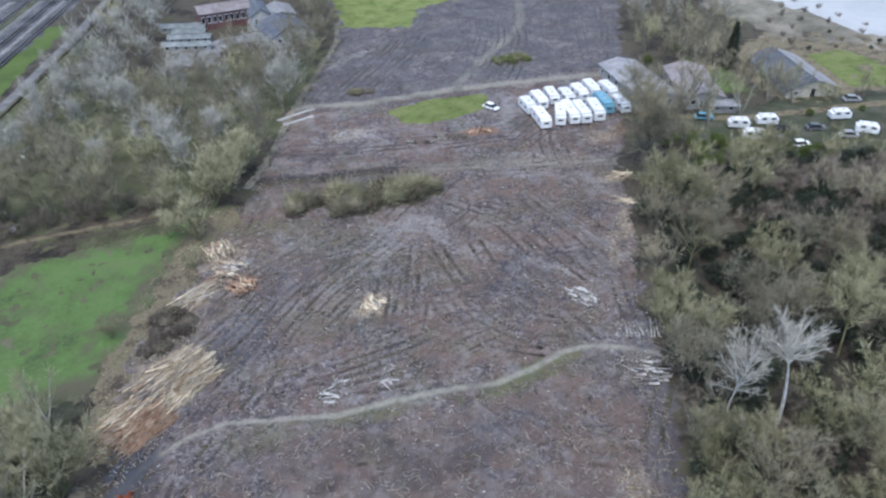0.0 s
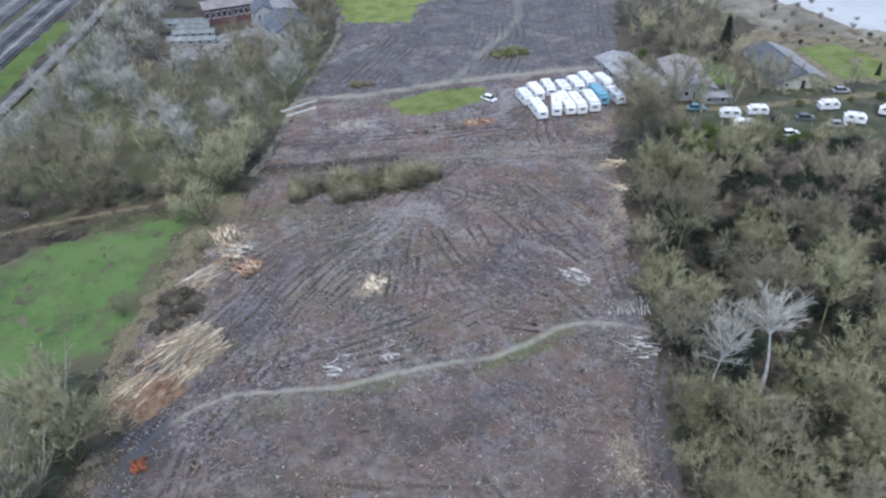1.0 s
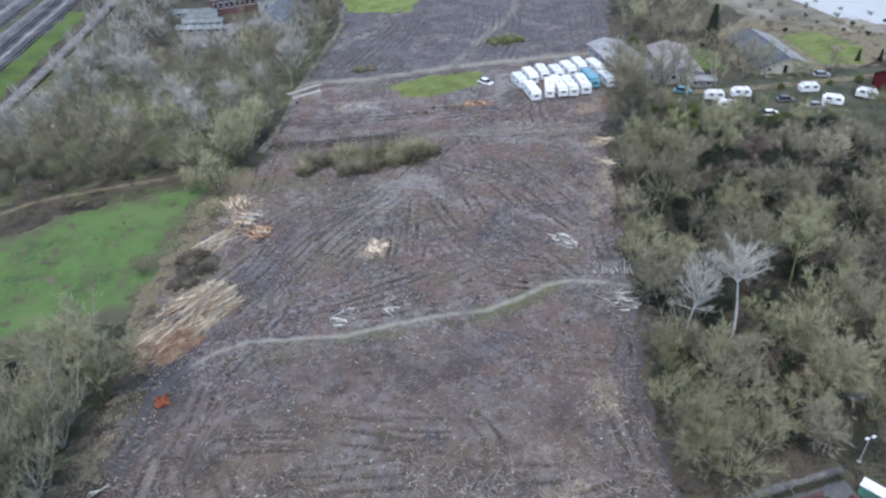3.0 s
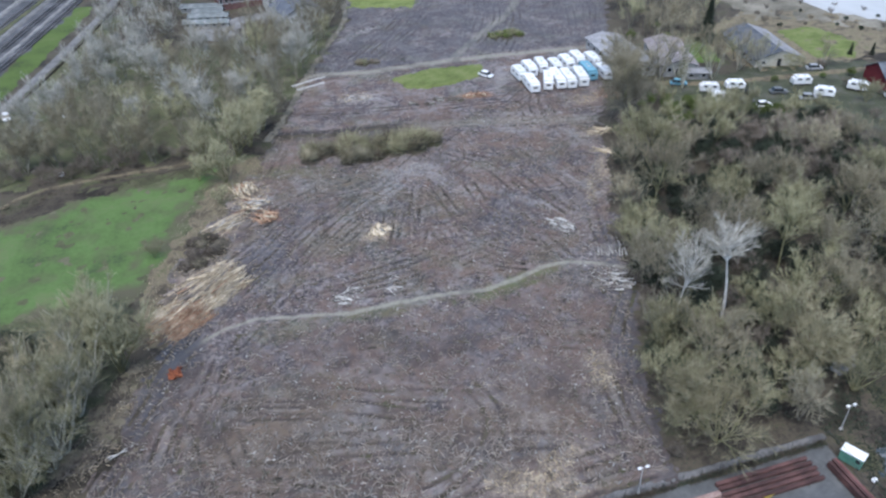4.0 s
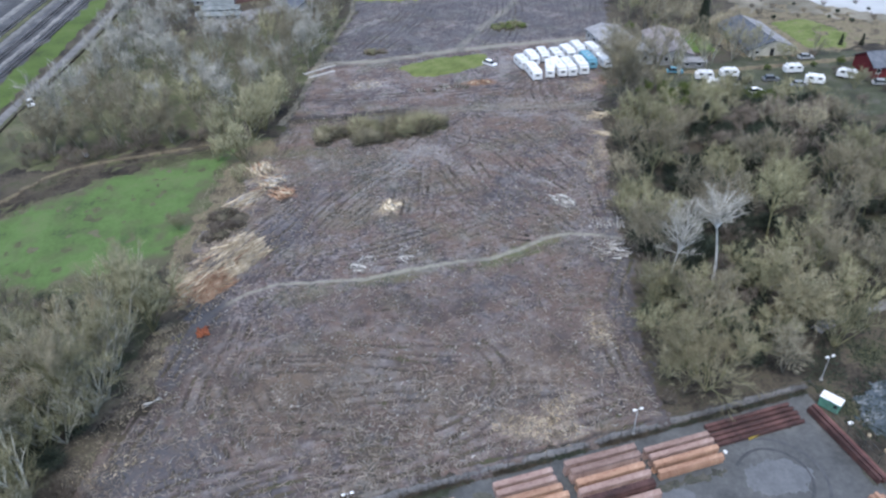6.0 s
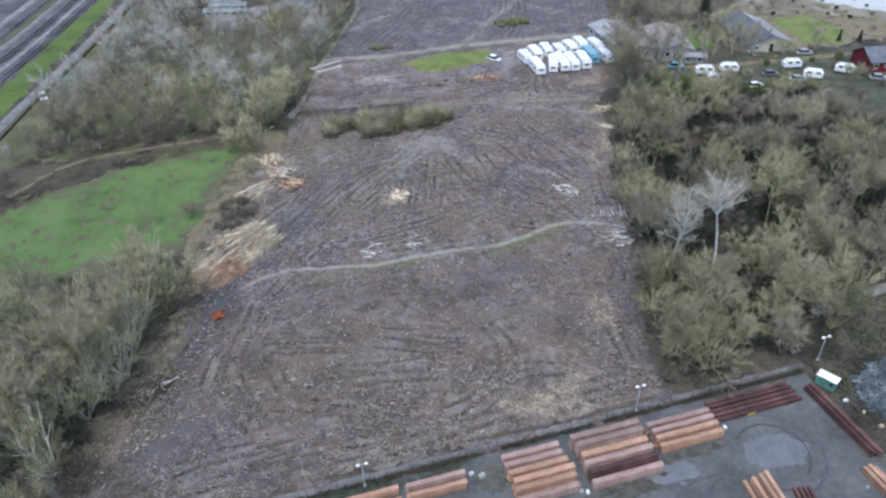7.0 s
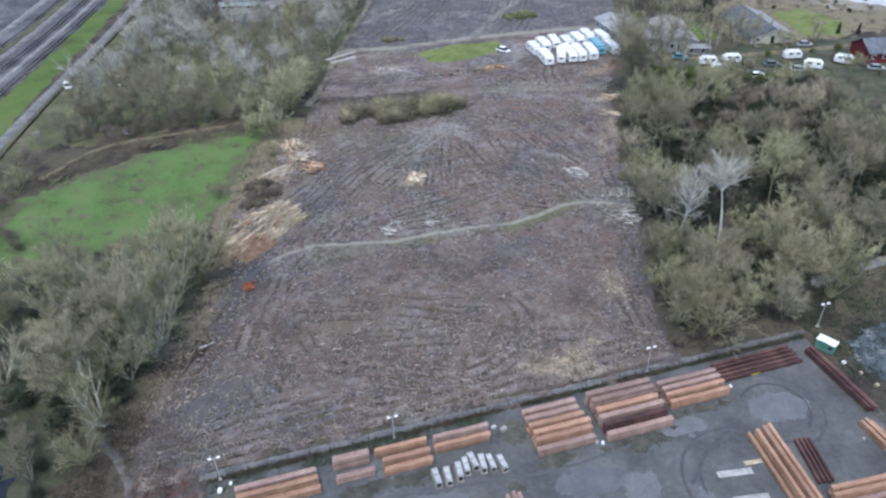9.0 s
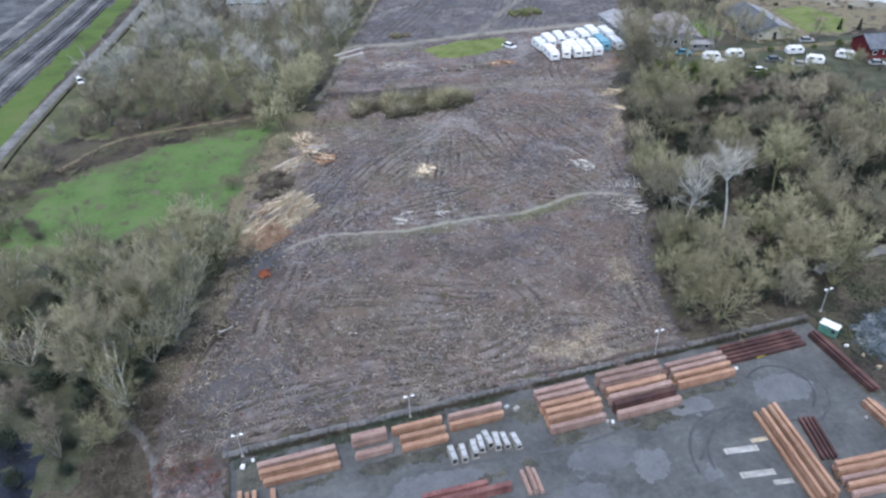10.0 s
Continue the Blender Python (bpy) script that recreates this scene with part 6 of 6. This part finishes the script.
for x0, y0, x1, y1, w, mat, label in ((65.2, 143.8, 64.5, 136.6, 2.5, "white", "white caravan standing a little in front of the rest"), (64.9, 151.5, 64.5, 145.2, 2.4, "white", ""), (68.6, 153.2, 68.0, 146.6, 2.5, "white", ""),
                                      (71.0, 145.2, 68.6, 137.4, 2.4, "white", ""), (73.0, 146.2, 71.4, 137.4, 2.4, "white", ""), (75.6, 144.6, 74.2, 136.3, 2.4, "white", ""), (78.9, 144.0, 77.4, 135.8, 2.6, "white", ""),
                                      (72.6, 154.6, 71.8, 148.2, 2.4, "white", ""), (76.0, 154.0, 75.6, 147.4, 2.5, "white", ""), (79.6, 154.6, 79.2, 147.6, 2.5, "white", ""), (83.4, 155.4, 83.0, 149.0, 2.5, "white", ""),
                                      (86.6, 153.0, 86.1, 146.4, 2.5, "white", ""), (82.4, 147.2, 81.6, 139.0, 2.6, "blue", "caravan under a pale blue cover"), (86.0, 145.0, 85.2, 138.0, 2.4, "white", "")):
    turn = math.degrees(math.atan2(x1 - x0, -(y1 - y0))) + random.uniform(-5, 5)
    caravan((x0 + x1) / 2 + random.uniform(-.2, .2), (y0 + y1) / 2 + random.uniform(-.6, .6), turn, math.hypot(x1 - x0, y1 - y0) * random.uniform(.9, 1.08), w, random.uniform(2.4, 3.1), mat, label or "white touring caravan parked in a tight row")
for x, y, turn in ((105.6, 123.6, 65), (105.2, 117.6, 60), (112.6, 123.0, 70), (129.8, 119.9, 75), (130.2, 112.0, 50), (140.3, 112.3, 40)):
    caravan(x, y, turn, 4.6, 2.1, 2.3, "white", "white caravan on the rough parking ground", "caravans on the parking ground")


def car(x, y, turn, mat, label):
    """A parked car: lower body, cabin, windows, wheels, lamps."""
    top = empty("car", pose(x, y, .1, 0, 0, turn), label, "car")
    bm = boxes((-.88, .88, -2.1, 2.1, .25, .85), bevel=.12)
    part("body", bm, M[mat], top)
    bm = bmesh.new()
    v = [bm.verts.new(c) for c in ((-.8, -1.3, .85), (.8, -1.3, .85), (.8, 1.7, .85), (-.8, 1.7, .85), (-.66, -.6, 1.45), (.66, -.6, 1.45), (.66, 1.2, 1.45), (-.66, 1.2, 1.45))]
    for q in ((0, 1, 5, 4), (1, 2, 6, 5), (2, 3, 7, 6), (3, 0, 4, 7)):
        bm.faces.new([v[i] for i in q])
    part("window_band", bm, M["glass"], top)
    part("roof", boxes((-.66, .66, -.62, 1.22, 1.43, 1.49), bevel=.02), M[mat], top)
    for sx in (-.8, .8):
        for sy in (-1.35, 1.3):
            wheel(top, sx, sy, .32)
        part("headlight", boxes((sx - .15 if sx > 0 else sx, sx if sx > 0 else sx + .15, -2.13, -2.09, .6, .75)), M["white"], top)
    return top


for x, y, turn, mat, lab in ((109.7, 114.5, 70, "car_grey", "grey car on the parking ground"), (112.4, 111.4, 80, "white", "white car beside the bushes"), (101, 130, 62, "blue", "pale blue car beside the shed"),
                             (56.6, 151.8, 30, "white", "white car at the end of the grass patch"), (-62.4, 165.6, 15, "white", "white car parked on the lane"), (121, 117, 70, "car_grey", "grey car on the parking ground"),
                             (113.6, 118.2, 65, "dark", "black car between the caravans"), (139.7, 127.0, 72, "car_silver", "silver car beside the gravel lane"), (145, 105.6, 60, "car_silver", "silver car behind the wood"), (125.3, 111.6, 68, "car_silver", "silver car on the parking ground")):
    car(x, y, turn, mat, lab)


# ---- houses ----
M["slate"] = material("blue_grey_slate", [(.075, .085, .1), (.11, .12, .14), (.15, .16, .18)], 0.5, fine=10, rough=.6)
M["grey_roof"] = material("pale_grey_roof_sheet", [(.2, .2, .21), (.28, .28, .29), (.34, .34, .35)], 0.4, fine=8)
M["pink_roof"] = material("weathered_fibre_roof", [(.2, .175, .175), (.27, .24, .24), (.33, .3, .3)], 0.4, fine=8)
M["bay_roof"] = material("pale_glazed_roof", [(.32, .34, .35), (.45, .47, .48), (.55, .57, .58)], 0.5, fine=8, rough=.4)
M["bay_dark"] = material("grey_green_glazing", [(.13, .15, .15), (.19, .21, .21), (.26, .28, .28)], 0.5, fine=8, rough=.4)
M["cream"] = material("cream_render", [(.4, .38, .3), (.5, .47, .39), (.58, .55, .47)], 0.5, fine=8)
M["red_wall"] = material("dark_red_boards", [(.11, .018, .022), (.17, .026, .03)], 0.6, fine=8)
M["pale_wall"] = material("pale_render", [(.4, .4, .38), (.52, .51, .49)], 0.5, fine=8)
M["brick_red"] = material("red_roof_tiles", [(.15, .08, .075), (.22, .13, .12)], 0.6, fine=8)


def house(name, x, y, turn, wide, deep, eave, ridge, wall, roof, label, category="house", windows=4, roof2=None, door=True):
    """A building with walls, a two-sided roof with thickness and eaves, windows with frames, and a door."""
    top = empty(name, pose(x, y, 0, 0, 0, turn), label, category)
    w, d = wide / 2, deep / 2
    v = [(-w, -d, -.2), (w, -d, -.2), (w, d, -.2), (-w, d, -.2), (-w, -d, eave), (w, -d, eave), (w, d, eave), (-w, d, eave), (0, -d, ridge - .05), (0, d, ridge - .05)]
    mesh_object("wall", v, [(0, 1, 5, 8, 4), (1, 2, 6, 5), (2, 3, 7, 9, 6), (3, 0, 4, 7)], M[wall], top)
    k = (ridge - eave) / w
    for s in (-1, 1):
        v = []
        for yy in (-d - .4, d + .4):
            v += [(0, yy, ridge), (s * (w + .5), yy, eave - .5 * k), (s * (w + .5), yy, eave - .5 * k + .18), (0, yy, ridge + .18)]
        mesh_object("roof", v, [(0, 1, 2, 3), (7, 6, 5, 4), (3, 2, 6, 7), (0, 4, 5, 1), (1, 5, 6, 2)], M[roof2 if roof2 and s > 0 else roof], top)
    if ridge - eave > .4:
        part("ridge_cap", boxes((-.15, .15, -d - .42, d + .42, ridge + .12, ridge + .24)), M[roof], top)
    for i in range(windows):
        u = -d + deep * (i + .5) / windows
        for s in (-1, 1):
            fr = part("window", boxes((s * w - .06, s * w + .06, u - .6, u + .6, eave * .4, eave * .82)), M["white"], top)
            part("pane", boxes((s * w - .08, s * w + .08, u - .5, u + .5, eave * .44, eave * .78)), M["glass"], fr)
    for i in range(max(2, int(wide / 4))):
        u = -w + wide * (i + .5) / max(2, int(wide / 4))
        fr = part("window", boxes((u - .6, u + .6, -d - .06, -d + .06, eave * .4, eave * .82)), M["white"], top)
        part("pane", boxes((u - .5, u + .5, -d - .08, -d + .08, eave * .44, eave * .78)), M["glass"], fr)
    if door:
        dr = part("door", boxes((-.55, .55, -d - .07, -d + .05, 0, 2.1)), M["dark"], top)
        part("door_handle", boxes((.35, .45, -d - .12, -d - .07, 1.0, 1.06)), M["steel"], dr)
    return top


house("hall", 94.8, 150, -3, 9.5, 24, 3.2, 4.3, "pale_wall", "grey_roof", "long low hall with a pale grey sheet roof", "hall", 6)
house("shed", 107.0, 144.5, -18, 9.5, 20, 3.0, 4.4, "pale_wall", "pink_roof", "shed with a weathered pinkish-grey roof", "shed", 4)
house("shed", 107.8, 132.9, 70, 3.2, 6.4, 2.0, 2.5, "concrete", "grey_roof", "small grey shed beside the parking ground", "shed", 2, door=False)
house("house", 135.2, 143.6, -12, 13.0, 23, 2.0, 4.3, "cream", "slate", "cream house with a long blue-grey slate roof", "house", 5, roof2="grey_roof")
house("house", 153.0, 113.2, 78, 9, 12, 3.0, 5.4, "red_wall", "slate", "dark red boarded house with a grey roof", "house", 4)
for x0, y0, x1, y1 in ((-20.9, 241.7, -7.7, 238.4), (-17.2, 235.1, -7.8, 233.2), (-18.5, 230.0, -6.4, 227.1), (-20.1, 223.7, -6.6, 220.2)):
    house("greenhouse", (x0 + x1) / 2, (y0 + y1) / 2, 90 + math.degrees(math.atan2(y1 - y0, x1 - x0)), 2.6, math.hypot(x1 - x0, y1 - y0), 1.7, 2.4, "pale_wall", "bay_dark", "long low greenhouse with a pale glazed roof", "greenhouse", 5, roof2="bay_roof", door=False)
house("house", -1.4, 243.5, 98, 9, 16, 5.2, 6.6, "brick_red", "pink_roof", "long dull red house with rows of white windows", "house", 9)
house("house", 15.5, 221.5, 15, 13, 14, 3.4, 6.0, "pale_wall", "slate", "house with a broad dark slate roof", "house", 3)
house("shed", 16.0, 241, 5, 8, 12, 3.0, 4.2, "pale_wall", "grey_roof", "shed with a pale blue-grey roof", "shed", 3)
house("house", 8.9, 240.5, 5, 6, 16, 4.5, 6.5, "pale_wall", "slate", "narrow dark-roofed house among trees", "house", 4)
patch("pavement", [(-21, 222), (-8, 219), (-6, 228), (10, 232), (10, 224), (-2, 222), (-8, 206), (-18, 210)], 1.0, M["gravel"], lift=.09, ragged=.5, label="pale paved yard between the far houses", category="pavement", seed=81)
ribbon("road", [(96, 133), (110, 127.5), (135, 125), (160, 122)], 2.4, M["dead_grass"], .11, "pale gravel lane along the parking ground", "road", rag=.25)

# ---- railway and lane ----
M["rail"] = material("worn_rail_steel", [(.2, .17, .15), (.34, .32, .31)], 0.6, rough=.4, metal=.5)


def track(line, seed):
    """A railway track: two rails on sleepers."""
    top = empty("railway_track", pose(0, 0, .12), "railway track with steel rails on grey sleepers", "railway track", "railway tracks beside the lane", "structure")
    pts = smooth_line(line, .9)
    for side in (-.75, .75):
        v, f = [], []
        for i, p in enumerate(pts):
            a, b = pts[max(0, i - 1)], pts[min(len(pts) - 1, i + 1)]
            t = (b - a) / np.linalg.norm(b - a)
            n = np.array([-t[1], t[0]])
            for o, z in ((-.07, .2), (-.07, .38), (.07, .38), (.07, .2)):
                q = p + n * (side + o)
                v.append((q[0], q[1], z))
        for i in range(len(pts) - 1):
            for j in range(3):
                f.append((i * 4 + j, i * 4 + j + 1, i * 4 + j + 5, i * 4 + j + 4))
        mesh_object("rail", v, f, M["rail"], top)
    bm = bmesh.new()
    for i in range(0, len(pts) - 1):
        t = pts[i + 1] - pts[i]
        a = math.atan2(t[1], t[0])
        bmesh.ops.create_cube(bm, size=1, matrix=Matrix.Translation((*pts[i], .13)) @ Matrix.Rotation(a, 4, "Z") @ Matrix.Diagonal((.26, 2.5, .18, 1)))
    part("sleepers", bm, M["ballast"], top)["kind"] = "stuff"


for k, off in enumerate((0, 7, 16)):
    track([(-84 - off * .98, 148 + off * .25), (-76.5 - off * .98, 180 + off * .25), (-66.5 - off * .97, 220 + off * .28), (-52 - off * .96, 290 + off * .3)], k)
for off, w in ((3.4, 1.3), (11.5, 2.0), (22, 2.4)):
    ribbon("pavement", [(-84 - off * .98, 148 + off * .25), (-76.5 - off * .98, 180 + off * .25), (-66.5 - off * .97, 220 + off * .28), (-52 - off * .96, 290 + off * .3)], w, M["gravel"], .3, "pale service path between the railway tracks", "path", rag=.25, thick=.25)
ribbon("verge", [(-84 - 13.7, 151.5), (-76.5 - 13.7, 183.5), (-66.5 - 13.6, 224), (-52 - 13.5, 294)], 1.6, M["rough_grass"], .3, "olive grass strip between the railway tracks", "grass", rag=.5, thick=.25)
wall = empty("retaining_wall", pose(0, 0, 0), "dark low wall along the lane's edge", "wall", "", "structure")
line = smooth_line([(-74, 112), (-71.8, 127), (-65.6, 157), (-54, 203), (-45.2, 244), (-38, 285)], 1.5)
v, f = [], []
for i, p in enumerate(line):
    t = line[min(len(line) - 1, i + 1)] - line[max(0, i - 1)]
    nrm = np.array([-t[1], t[0]]) / np.linalg.norm(t)
    for o, z in ((-.2, -.1), (-.17, .55), (.17, .55 + random.uniform(0, .06)), (.2, -.1)):
        v.append((*(p + nrm * (o + random.uniform(-.03, .03))), z))
for i in range(len(line) - 1):
    f += [(i * 4 + j, i * 4 + j + 1, i * 4 + j + 5, i * 4 + j + 4) for j in range(3)]
mesh_object("wall", v, f, M["litter"], wall)
for x, y, s in ((-45.8, 130.6, .55), (-49, 162, .4)):
    ob = part("white_sack", boxes((-s, s, -s, s, 0, s * 1.6), bevel=s * .3), M["white"])
    ob.matrix_basis = pose(x, y, .05, 0, 0, 20)
    tagged(ob, "white sack lying in the scrub behind the meadow", "sack")
ribbon("culvert_edge", [(6.5, 162.6), (11, 164.6), (16.5, 166.4)], .7, M["concrete"], .3, "pale concrete culvert edge by the track", "culvert", thick=.3)
ribbon("culvert_edge", [(7.5, 159.6), (11, 160.8), (15, 162.4)], .7, M["concrete"], .3, "pale concrete culvert edge by the track", "culvert", thick=.3)
